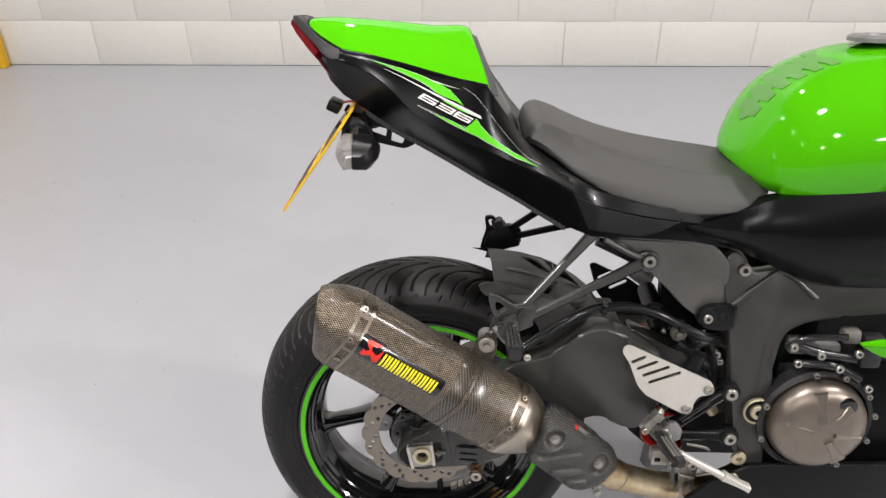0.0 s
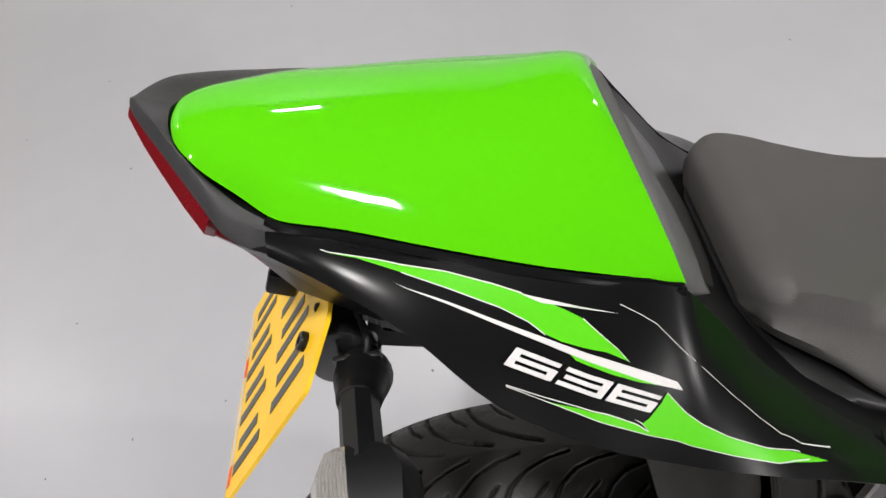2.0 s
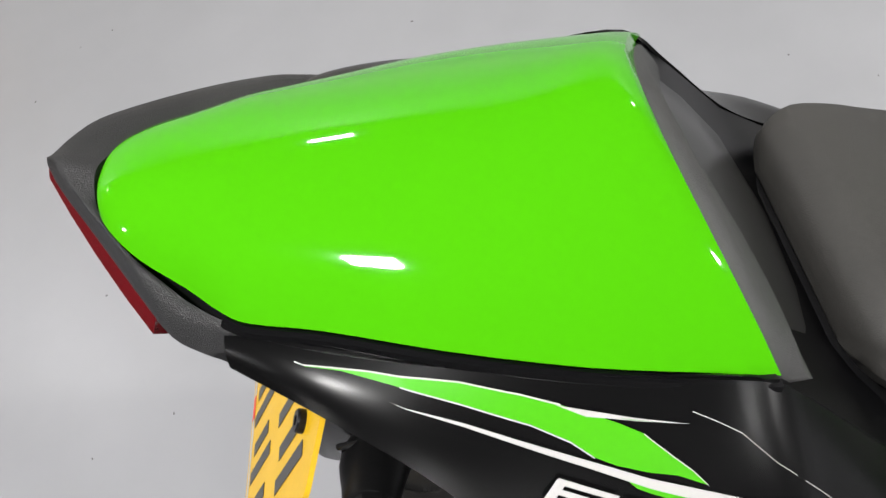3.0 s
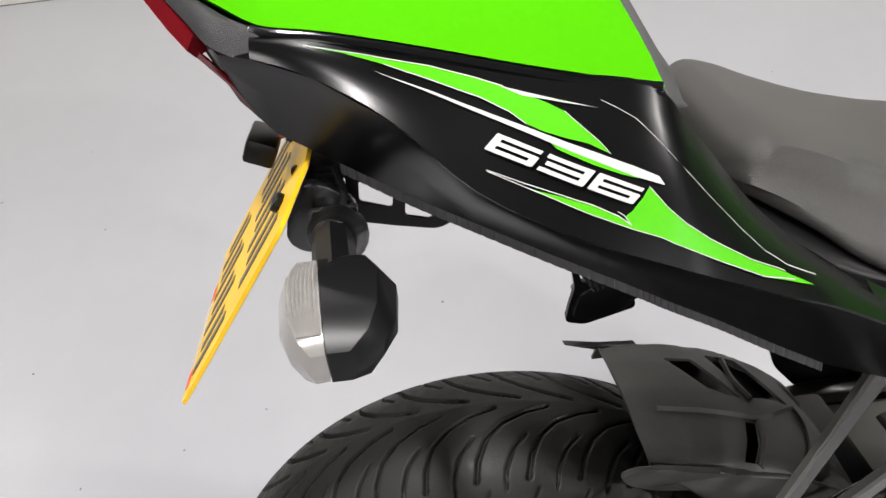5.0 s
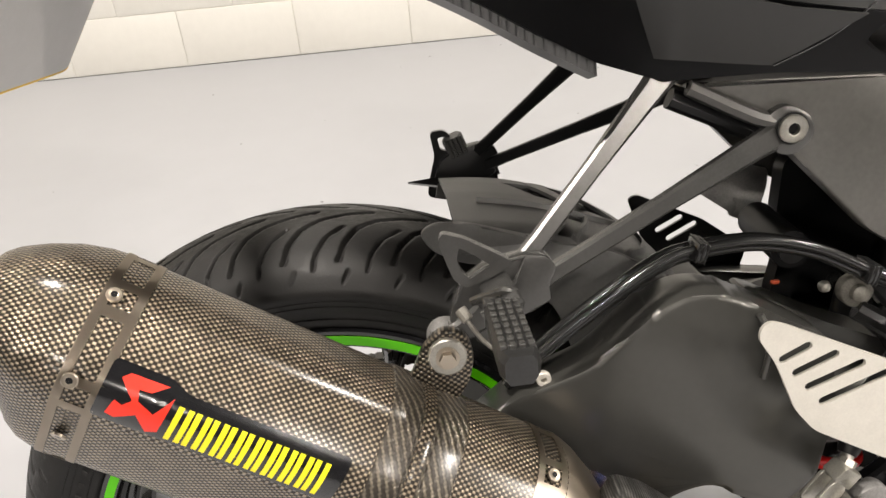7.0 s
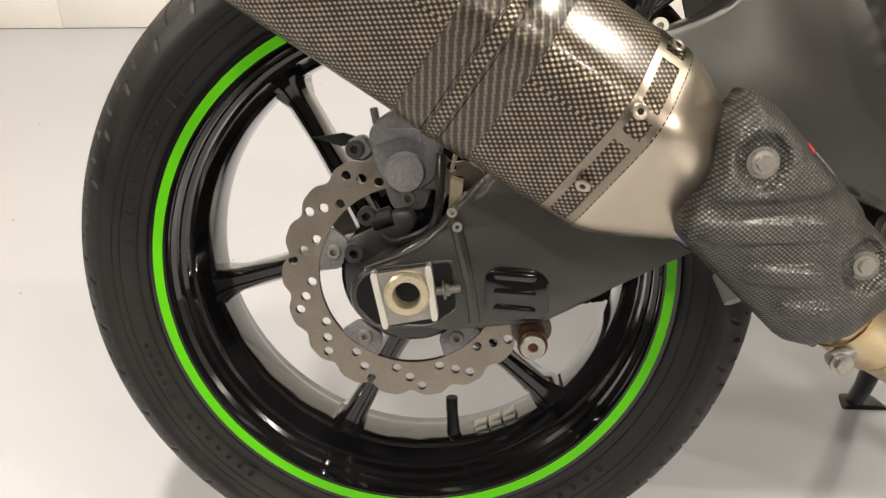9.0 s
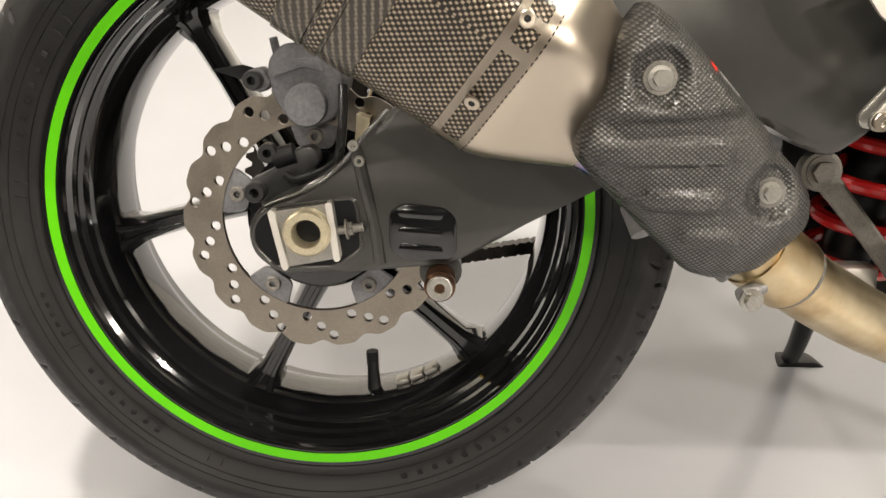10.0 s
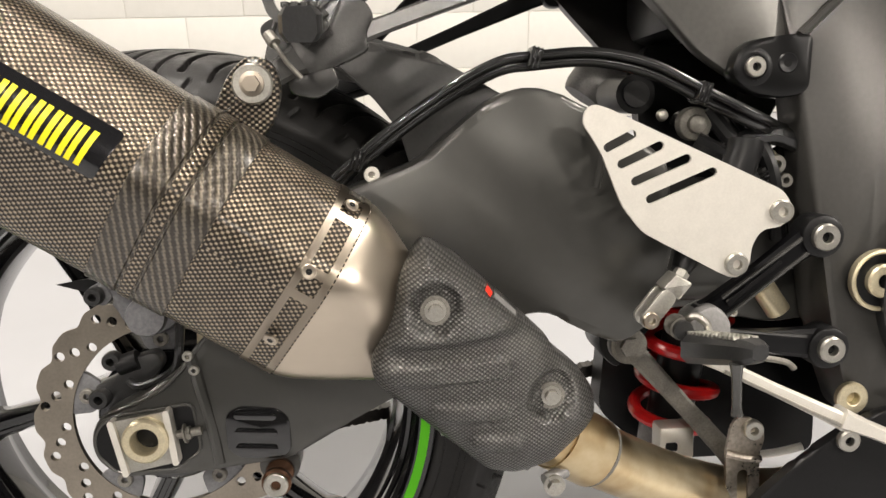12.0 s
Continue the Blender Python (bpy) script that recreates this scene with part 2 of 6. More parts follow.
M_steel = material("brushed_steel", (0.46, 0.40, 0.325), 0.31, 1.0, grain=0.03, scale=12)
M_disc = material("brake_disc_steel", (0.30, 0.265, 0.22), 0.36, 1.0, grain=0.14, scale=45, rvar=0.06)
M_alu = material("clear_anodised_aluminium", (0.66, 0.63, 0.57), 0.42, 0.55, grain=0.06, scale=70, bump=0.05, bscale=1800)
M_zinc = material("zinc_plated_steel", (0.40, 0.385, 0.345), 0.36, 0.9, grain=0.2, scale=90)
M_brass = material("dull_brass", (0.60, 0.53, 0.37), 0.4, 0.8, grain=0.2, scale=90)
M_cast = material("cast_grey_metal", (0.21, 0.205, 0.20), 0.45, 0.35, grain=0.25, scale=60, bump=0.15, bscale=700)
M_cover = material("bronze_engine_cover", (0.24, 0.205, 0.17), 0.36, 0.85, grain=0.12, scale=40, bump=0.05, bscale=900)
M_red = material("red_spring_paint", (0.50, 0.012, 0.012), 0.28, grain=0.1, scale=30, coat=0.5)
M_chain = material("oily_chain", (0.05, 0.045, 0.04), 0.4, 0.7, grain=0.3, scale=120)
M_plate = material("yellow_number_plate", (0.82, 0.50, 0.012), 0.40, grain=0.04, scale=30, coat=0.1, spec=0.25)
M_bars = material("plate_bar_black", (0.05, 0.05, 0.05), 0.4, grain=0.1)
M_white = material("white_decal", (0.50, 0.49, 0.48), 0.35, grain=0.04, scale=80)
M_decalgreen = material("green_decal", (0.07, 0.43, 0.004), 0.32, grain=0.03, scale=40, spec=0.3)
M_yel = material("yellow_print", (0.85, 0.74, 0.02), 0.35, grain=0.05, scale=60)
M_redprint = material("red_print", (0.75, 0.03, 0.015), 0.3, grain=0.05, scale=60)
M_sticker = material("black_sticker", (0.008, 0.008, 0.009), 0.15, grain=0.15, scale=60, coat=0.8)
M_lens = material("clear_indicator_lens", (0.55, 0.53, 0.50), 0.12, grain=0.02, scale=200, coat=0.8)
M_lens.node_tree.nodes["Principled BSDF"].inputs["Transmission Weight"].default_value = 0.65
M_redlens = material("red_lamp_lens", (0.115, 0.003, 0.006), 0.16, grain=0.15, scale=60, coat=1.0)
M_hose = material("black_hose", (0.010, 0.010, 0.010), 0.22, grain=0.2, scale=80, coat=0.3)
M_wire = material("red_wire", (0.40, 0.06, 0.02), 0.5, grain=0.1)
M_bronze = material("dark_bronze", (0.09, 0.045, 0.025), 0.3, 0.8, grain=0.2, scale=90)
M_peg = material("dark_peg_metal", (0.030, 0.030, 0.030), 0.36, 0.4, grain=0.2, scale=60, bump=0.1, bscale=800)
M_rod = material("weathered_rod_steel", (0.17, 0.16, 0.14), 0.5, 0.4, grain=0.35, scale=70, bump=0.15, bscale=600)
M_under = material("satin_black_panel", (0.0035, 0.0035, 0.004), 0.30, grain=0.05, scale=10, bump=0.008, bscale=1500, spec=0.13)
M_rib = material("ribbed_grey_strip", (0.045, 0.045, 0.046), 0.4, grain=0.1, scale=60)
M_cal = material("weathered_caliper_paint", (0.15, 0.15, 0.155), 0.45, 0.3, grain=0.35, scale=45, bump=0.15, bscale=700)
M_foam = material("dark_foam", (0.055, 0.055, 0.054), 0.6, grain=0.1, scale=60, bump=0.3, bscale=1500)
M_sub = material("grey_subframe_paint", (0.125, 0.121, 0.112), 0.36, grain=0.12, scale=25, bump=0.06, bscale=1200, metal=0.5)
M_hanger = material("heat_stained_steel", (0.30, 0.265, 0.225), 0.34, 0.85, grain=0.5, scale=35, bump=0.08, bscale=500, rvar=0.12)
# black plastic with its grey reflection mixed into the base colour
M_sheen = material("satin_black_sheen", (0.020, 0.020, 0.0195), 0.30, grain=0.06, scale=20, bump=0.02, bscale=1500, spec=0.4)
M_strip = material("gloss_edge_paint", (0.006, 0.006, 0.006), 0.28, grain=0.1, scale=30, coat=0.12, spec=0.18)
M_pad = material("green_tank_pad", (0.10, 0.30, 0.05), 0.4, grain=0.1, scale=80)


def gold_pipe():
    """Heat-tinted titanium: straw with brown and a little blue, streaked along the pipe."""
    m = material("straw_tinted_pipe", (0.62, 0.47, 0.24), 0.33, 1.0)
    n, l = m.node_tree.nodes, m.node_tree.links
    tc, nz, ramp = n.new("ShaderNodeTexCoord"), n.new("ShaderNodeTexNoise"), n.new("ShaderNodeValToRGB")
    nz.inputs["Scale"].default_value, nz.inputs["Detail"].default_value = 22, 6
    e = ramp.color_ramp.elements
    e[0].position, e[0].color = 0.3, (0.36, 0.24, 0.11, 1)
    e[1].position, e[1].color = 0.75, (0.72, 0.64, 0.45, 1)
    l.new(tc.outputs["Object"], nz.inputs["Vector"]), l.new(nz.outputs["Fac"], ramp.inputs["Fac"])
    l.new(ramp.outputs["Color"], n["Principled BSDF"].inputs["Base Color"])
    return m


def blued():
    m = material("blued_titanium", (0.10, 0.16, 0.42), 0.2, 1.0)
    n, l = m.node_tree.nodes, m.node_tree.links
    tc, nz, ramp = n.new("ShaderNodeTexCoord"), n.new("ShaderNodeTexNoise"), n.new("ShaderNodeValToRGB")
    nz.inputs["Scale"].default_value = 30
    e = ramp.color_ramp.elements
    e[0].position, e[0].color = 0.35, (0.08, 0.15, 0.45, 1)
    e[1].position, e[1].color = 0.7, (0.65, 0.40, 0.14, 1)
    l.new(tc.outputs["Object"], nz.inputs["Vector"]), l.new(nz.outputs["Fac"], ramp.inputs["Fac"])
    l.new(ramp.outputs["Color"], n["Principled BSDF"].inputs["Base Color"])
    return m


def carbon(name, cell, light, dark, along_uv, metal=0.75, twill=False):
    """Woven cloth under lacquer: two thread directions that catch the light in turn, or a twill's slanting ribs."""
    m = bpy.data.materials.new(name)
    m.use_nodes = True
    n, l = m.node_tree.nodes, m.node_tree.links
    p = n["Principled BSDF"]
    p.inputs["Roughness"].default_value = 0.30
    p.inputs["Metallic"].default_value = metal
    p.inputs["Coat Weight"].default_value, p.inputs["Coat Roughness"].default_value = 0.35, 0.18
    tc, sep = n.new("ShaderNodeTexCoord"), n.new("ShaderNodeSeparateXYZ")
    l.new(tc.outputs["UV" if along_uv else "Object"], sep.inputs[0])

    def math_node(op, a, b=None):
        k = n.new("ShaderNodeMath")
        k.operation = op
        for i, v in enumerate((a, b)):
            if v is None:
                continue
            if isinstance(v, (int, float)):
                k.inputs[i].default_value = v
            else:
                l.new(v, k.inputs[i])
        return k.outputs[0]

    u, v = sep.outputs[0], sep.outputs[1 if along_uv else 2]
    su = math_node("SINE", math_node("MULTIPLY", u, math.pi / (cell * 1.25)))
    sv = math_node("SINE", math_node("MULTIPLY", v, math.pi / cell))
    weave = math_node("MULTIPLY", su, sv)
    if twill:
        rib = math_node("SINE", math_node("MULTIPLY", math_node("ADD", u, math_node("MULTIPLY", v, 0.55)), math.pi / 0.0026))
        weave = math_node("ADD", math_node("MULTIPLY", rib, 0.75), math_node("MULTIPLY", weave, 0.35))
    wob = n.new("ShaderNodeTexNoise")
    wob.inputs["Scale"].default_value = 90
    l.new(tc.outputs["Object"], wob.inputs["Vector"])
    weave2 = math_node("ADD", weave, math_node("MULTIPLY", math_node("SUBTRACT", wob.outputs["Fac"], 0.5), 0.7))
    ramp = n.new("ShaderNodeValToRGB")
    e = ramp.color_ramp.elements
    e[0].position, e[0].color = 0.45, (*dark, 1)
    e[1].position, e[1].color = 0.93, (*light, 1)
    half = math_node("MULTIPLY_ADD", weave2, 0.5)
    half.node.inputs[2].default_value = 0.5
    l.new(half, ramp.inputs["Fac"]), l.new(ramp.outputs["Color"], p.inputs["Base Color"])
    bump = n.new("ShaderNodeBump")
    bump.inputs["Strength"].default_value, bump.inputs["Distance"].default_value = 0.8, 0.0008
    l.new(half, bump.inputs["Height"]), l.new(bump.outputs["Normal"], p.inputs["Normal"])
    return m


M_gold = gold_pipe()
M_blued = blued()
M_carbon = carbon("woven_carbon_sleeve", 0.0019, (0.40, 0.325, 0.235), (0.024, 0.019, 0.014), True)
M_strap = carbon("dark_twill_strap", 0.0016, (0.17, 0.146, 0.112), (0.040, 0.034, 0.027), True, 0.6, True)
M_carbon2 = carbon("woven_carbon_shield", 0.0014, (0.27, 0.262, 0.245), (0.075, 0.073, 0.069), False, 0.35)
M_carbon3 = carbon("woven_carbon_lug", 0.0019, (0.30, 0.25, 0.19), (0.010, 0.008, 0.006), False)
# -- rear wheel --
def tyre_mesh(nt=1320, ns=90):
    """The tyre's skin with its cut grooves: long bent cuts from near the middle to the shoulder, with a dot at the end."""
    prof = smooth_path([(r, y, 0) for r, y in ((.2215, .066), (.232, .0765), (.243, .0795), (.252, .0835), (.262, .0883), (.2665, .0890), (.272, .0872), (.285, .0775), (.299, .058), (.3085, .033), (.3125, 0))], 8)
    prof = prof + [Vector((p.x, -p.y, 0)) for p in prof[-2::-1]]
    seg = [0.0]
    for a, b in zip(prof, prof[1:]):
        seg.append(seg[-1] + (b - a).length)
    total = seg[-1]
    s = np.linspace(0, total, ns * 2 + 1)
    r = np.interp(s, seg, [p.x for p in prof])
    y = np.interp(s, seg, [p.y for p in prof])
    w = s - total / 2
    arc = np.linspace(0, 2 * math.pi * 0.31, nt, endpoint=False)
    A, W = np.meshgrid(arc, w, indexing="ij")
    depth = np.zeros_like(A)
    pitch = 2 * math.pi * 0.31 / 40

    def cut(points, width, side, shift, d=0.0048):
        for (a0, w0), (a1, w1) in zip(points, points[1:]):
            for k in (-2, -1, 0, 1, 2):
                P = ((A + shift) % pitch) + k * pitch
                ax, ay, bx, by = a0, w0 * side, a1, w1 * side
                L2 = (bx - ax) ** 2 + (by - ay) ** 2
                t = np.clip(((P - ax) * (bx - ax) + (W - ay) * (by - ay)) / L2, 0, 1)
                dist = np.hypot(P - ax - t * (bx - ax), W - ay - t * (by - ay))
                np.maximum(depth, d * np.clip((width - dist) / 0.0008 + 0.5, 0, 1), out=depth)

    for side, shift in ((-1, 0.0), (1, pitch * 0.5)):
        cut([(-.034, .006), (-.012, .013), (.010, .024), (.026, .039), (.036, .058), (.040, .076)], .0017, side, shift)
        cut([(.040, .076), (.0401, .0762)], .0024, side, shift)
        cut([(-.010, .037), (.004, .052), (.012, .070), (.014, .086)], .0011, side, shift)
        cut([(-.018, .087), (-.014, .096)], .0012, side, shift, .003)
    R = r[None, :] - depth * 1.0
    th = arc / 0.31
    X, Z = R * np.cos(th)[:, None], R * np.sin(th)[:, None]
    Y = np.broadcast_to(y[None, :] - np.sign(y)[None, :] * depth * 0.35, X.shape)
    co = np.stack([X, Y, Z], -1).reshape(-1, 3)
    m = len(w)
    i = np.arange(nt)[:, None]
    j = np.arange(m - 1)[None, :]
    a = i * m + j
    b = ((i + 1) % nt) * m + j
    quads = np.stack([a, a + 1, b + 1, b], -1).reshape(-1, 4)
    me = bpy.data.meshes.new("tyre")
    me.from_pydata(co.tolist(), [], quads.tolist())
    me.polygons.foreach_set("use_smooth", np.ones(len(quads), bool))
    me.materials.append(M_rubber)
    return me


def wheel():
    w = group_part("rear_wheel", bike, "black cast rear wheel with a green rim tape")
    ty = new("tyre", tyre_mesh())
    ty.parent = w
    tagged(ty, "black sport touring tyre with curved grooves")
    for r, y in ((.2395, -.0793), (.2530, -.0842), (.2585, -.0868)):
        part("sidewall_ring", lathe([(r - .0005, y + .0008), (r - .0003, y - .0005), (r + .0003, y - .0006), (r + .0007, y + .0006)], 160), M_rubber, w)
    for a0, n, step, tall in ((-74, 9, 3.4, .013), (148, 7, 3.2, .011), (100, 6, 3.2, .011), (196, 5, 2.2, .006), (214, 7, 3.0, .010)):
        for k in range(n):
            a = radians(a0 + step * k)
            bm = box(-.0022, .0022, -.0005, .0005, -tall / 2, tall / 2, .0003, 1)
            part("sidewall_bar", moved(bm, Matrix.Rotation(-(a - math.pi / 2), 4, "Y") @ Matrix.Translation((0, -.0819, .2475)) @ Matrix.Rotation(-.38, 4, "X")), M_rubber, w)
    for a in (173, 176, 205, 208, 244, 247, 300, 303, 140, 143):
        a = radians(a)
        bm = box(-.0004, .0004, -.0006, .0004, -.014, .012, .0002, 1)
        part("sidewall_rib", moved(bm, Matrix.Rotation(-(a - math.pi / 2), 4, "Y") @ Matrix.Translation((0, -.0822, .2475)) @ Matrix.Rotation(-.38, 4, "X")), M_rubber, w)
    half = [(.2215, -.066), (.2310, -.0735), (.2312, -.0775), (.2285, -.0797), (.2150, -.0785), (.2132, -.0755), (.2126, -.0700), (.2092, -.0665), (.2084, -.0580),
            (.2052, -.0555), (.2042, -.0460), (.2018, -.0435), (.2008, -.0380), (.1955, -.0235), (.1922, -.0205), (.1912, -.0140)]
    prof = half + [(r, -y) for r, y in half[::-1]] + [(.2060, .040), (.2015, .02), (.2015, -.02), (.2060, -.040)]
    part("rim", lathe(prof, 200, True), M_gloss, w, flat_angle=14)
    part("rim_tape", lathe([(.2166, -.0793), (.2165, -.0800), (.2246, -.0808), (.2247, -.0800)], 200, True), M_decalgreen, w, "bright green rim tape")
    for c in (158, 280, 38):
        for sgn in (-1, 1):
            a0, a1 = radians(c + sgn * 11), radians(c + sgn * 32)
            p0 = Vector((.045 * math.cos(a0), 0, .045 * math.sin(a0)))
            p1 = Vector((.1985 * math.cos(a1), 0, .1985 * math.sin(a1)))
            loops = []
            d = (p1 - p0).normalized()
            side = Vector((-d.z, 0, d.x))
            for t, hw, hy in ((0, .015, .030), (.25, .012, .026), (.6, .0095, .022), (.85, .0105, .021), (.95, .016, .023), (1.0, .026, .026)):
                q = p0.lerp(p1, t)
                loops.append([q + side * sx * hw + Vector((0, sy * hy, 0)) for sx, sy in ((-1, -.62), (-.55, -1), (-.28, -1), (-.2, -.84), (.2, -.84), (.28, -1), (.55, -1), (1, -.62), (1, .62), (.55, 1), (-.55, 1), (-1, .62))])
            part("spoke", loft(loops), M_gloss, w, flat_angle=30)
    part("hub", lathe([(.030, -.084), (.056, -.082), (.060, -.076), (.058, -.06), (.044, -.045), (.042, .045), (.058, .06), (.062, .09), (.03, .092)], 64), M_gloss, w)
    # brake disc
    disc = group_part("brake_disc", bike, "drilled wave brake disc of bare steel")
    out = []
    for k in range(252):
        a = 2 * math.pi * k / 252
        rr = .1086 + .0026 * math.cos(18 * a) - .0008 * math.cos(36 * a)
        out.append((rr * math.cos(a), rr * math.sin(a)))
    holes = [disc_outline(0, 0, .0785, 64)]
    for k in range(14):
        for r, da in ((.0850, 0), (.0928, 8), (.1010, 14)):
            a = radians(k * 360 / 14 + da + 4)
            holes.append(disc_outline(r * math.cos(a), r * math.sin(a), .0042, 14))
    part("rotor", plate(out, -.0835, -.0785, holes), M_disc, disc, smooth=False)
    for k in range(5):
        a = radians(72 * k + 18)
        lug = [(.058, -.013), (.077, -.02), (.082, -.012), (.082, .012), (.077, .02), (.058, .013)]
        lug = [(x * math.cos(a) - z * math.sin(a), x * math.sin(a) + z * math.cos(a)) for x, z in lug]
        part("disc_lug", plate(rounded(lug, .006), -.0825, -.0775, bevel=.0008), M_cal, disc)
        bolt(disc, (.068 * math.cos(a), -.0825, .068 * math.sin(a)), .0065, .004, M_rod)
    # valve and balance weights
    part("valve_stem", tube([(.0345, -.004, -.196), (.0332, -.002, -.184), (.0318, .002, -.158)], [.0085, .0065, .0050], 12, 3), M_satin, w)
    part("valve_cap", tube([(.0319, .002, -.166), (.0316, .002, -.152)], .0060, 10, 1), M_satin, w)
    for k in range(3):
        a = radians(-71 + 4.6 * k)
        bm = box(-.0065, .0065, -.009, .009, -.0025, .0025, .001)
        part("balance_weight", moved(bm, Matrix.Translation((.1885 * math.cos(a), -.004, .1885 * math.sin(a))) @ Matrix.Rotation(-(a + math.pi / 2), 4, "Y")), M_zinc, w)


wheel()


# -- chain, sprocket, stand --
def chain_run():
    c = group_part("chain_drive", bike, "dark oily drive chain round a rear sprocket")
    teeth = [((.108 if k % 4 < 2 else .101) * math.cos(2 * math.pi * k / 172), (.108 if k % 4 < 2 else .101) * math.sin(2 * math.pi * k / 172)) for k in range(172)]
    part("sprocket", plate(teeth, .098, .103, [disc_outline(0, 0, .06, 40)]), M_chain, c, smooth=False)
    for z0, z1 in ((.103, .150), (-.103, -.012)):
        p0, p1 = Vector((0, .1005, z0)), Vector((.56, .1005, z1))
        n = 35
        for k in range(n):
            q = p0.lerp(p1, k / n)
            ang = math.atan2(p1.z - p0.z, p1.x - p0.x)
            link = [(x * math.cos(ang) - z * math.sin(ang) + q.x, x * math.sin(ang) + z * math.cos(ang) + q.z) for x, z in ((-.009, -.006), (-.003, -.007), (0, -.005), (.003, -.007), (.009, -.006), (.011, 0), (.009, .006), (.003, .007), (0, .005), (-.003, .007), (-.009, .006), (-.011, 0))]
            part("chain_link", plate(link, .092, .109), M_chain, c, smooth=False)


chain_run()


def side_stand():
    s = group_part("side_stand", bike, "black steel side stand on the far side")
    part("leg", tube([(.50, .10, -.10), (.53, .20, -.22), (.548, .262, -.272)], [.013, .011, .010], 14, 4), M_satin, s)
    part("foot", plate(rounded([(.520, -.276), (.575, -.282), (.590, -.272), (.575, -.262), (.530, -.262)], .006), .235, .290, bevel=.003), M_satin, s)


side_stand()


# -- swingarm and what hangs on it --
def swingarm():
    s = group_part("swingarm", bike, "satin black aluminium swingarm with a tall arched brace")
    out = [(-.038, -.012), (-.042, .004), (-.036, .022), (-.004, .037), (.026, .056), (.042, .072), (.065, .094), (.110, .150), (.159, .192), (.217, .213), (.255, .243),
           (.274, .258), (.292, .265), (.312, .264), (.336, .254), (.372, .232), (.408, .210), (.416, .150), (.402, .084),
           (.372, .064), (.340, .080), (.311, .096), (.284, .091), (.216, .046), (.160, .016), (.111, -.016), (.041, -.022), (-.020, -.027)]
    y1 = lambda x, z: -.148 - .014 * math.exp(-((x - .25) / .14) ** 2)
    part("side_beam", plate(rounded(out, .012, 3), y1, -.112, bevel=.006), M_arm, s, flat_angle=40)
    inner = [(.36, .235), (.430, .198), (.520, .160), (.600, .142), (.622, .105), (.600, .070), (.520, .062), (.440, .080), (.372, .064), (.36, .12)]
    part("pivot_beam", plate(rounded(inner, .012, 3), -.096, -.055, bevel=.004), M_arm, s, flat_angle=40)
    left = [(-.04, -.02), (-.04, .022), (.04, .05), (.2, .13), (.4, .17), (.6, .14), (.6, .06), (.3, .055), (.1, -.02)]
    part("far_beam", plate(rounded(left, .02), .112, .140, bevel=.004), M_arm, s)
    part("cross_tube", box(.365, .50, -.115, .115, .085, .16, .02, 3), M_arm, s)
    # weld beads and end casting
    part("weld_bead", tube([(.0404, -.148, .071), (.0458, -.150, .047), (.0530, -.150, .015), (.0568, -.149, -.0155)], .0050, 8, 5), M_arm, s)
    part("weld_bead", tube([(.345, -.160, .243), (.353, -.163, .220), (.350, -.160, .190)], .003, 8, 5), M_arm, s)
    part("ridge", tube([(-.0278, -.148, .0264), (.0104, -.150, .0421), (.0313, -.150, .0594), (.0450, -.150, .0760), (.0638, -.150, .0968)], .0018, 8, 5), M_arm, s)
    for p in ((.0395, -.1535, .0720), (.0435, -.1535, .0610)):
        bolt(s, p, .004, .003, M_zinc)
    rec = rounded([(-.030, .0205), (-.0172, .0275), (.0396, .0341), (.0440, -.0040), (.0240, -.0180), (-.0206, -.0190), (-.0352, -.0024), (-.0356, .0109)], .006)
    part("axle_slot", plate(rec, -.1525, -.1500), M_satin, s)
    part("slot_rim", tube([(x, -.152, z) for x, z in rec + rec[:1]], .0013, 6, 1), M_arm, s)
    blk = [(-.0194, .0250), (.0219, .0314), (.0267, -.0093), (-.0110, -.0164)]
    part("axle_block", plate(rounded(blk, .002, 2), -.1595, -.1500, [disc_outline(.006, .0106, .0135, 24)]), M_zinc, s, "grey aluminium axle block between pale flanges", smooth=False)
    for a, b in ((0, 3), (1, 2)):
        p, q = Vector(blk[a]), Vector(blk[b])
        part("block_flange", plate(stadium(p.lerp(q, .02), p.lerp(q, .98), .0024), -.1630, -.150), M_alu, s)
    nut = lathe([(.0098, -.150), (.0098, -.1655), (.0108, -.1675), (.0155, -.1675), (.0172, -.1655), (.0172, -.1585)], 40)
    part("axle_nut", moved(nut, Matrix.Translation((.006, 0, .0106))), M_brass, s, "pale plated axle nut with an open bore")
    part("axle_bore", moved(lathe([(.0100, -.151), (.0001, -.149)], 32), Matrix.Translation((.006, 0, .0106))), M_satin, s)
    part("adjuster_bolt", tube([(.027, -.155, .0105), (.046, -.155, .0135)], .0034, 10, 6), M_rod, s)
    bolt(s, (.033, -.155, .0115), .0056, .005, M_rod, aim=(1, 0, .15), hexagon=True)
    # bobbin with its rubber sleeve
    part("paddock_bobbin", moved(lathe([(.007, 0), (.011, -.002), (.011, -.012), (.0065, -.016), (.0065, -.022), (.0115, -.027), (.0115, -.031), (.009, -.033), (.0001, -.033)], 32), Matrix.Translation((.101, -.132, -.029))), M_bronze, s, "bronze paddock bobbin with a steel bolt")
    bolt(s, (.101, -.1652, -.029), .0094, .003, M_zinc)
    part("bobbin_lug", plate(disc_outline(.101, -.024, .016, 20), -.140, -.118), M_arm, s)
    # glossy chafing pad
    padz = rounded([(.064, .025), (.074, .031), (.104, .029), (.113, .021), (.113, -.006), (.106, -.012), (.074, -.011), (.064, -.003)], .006)
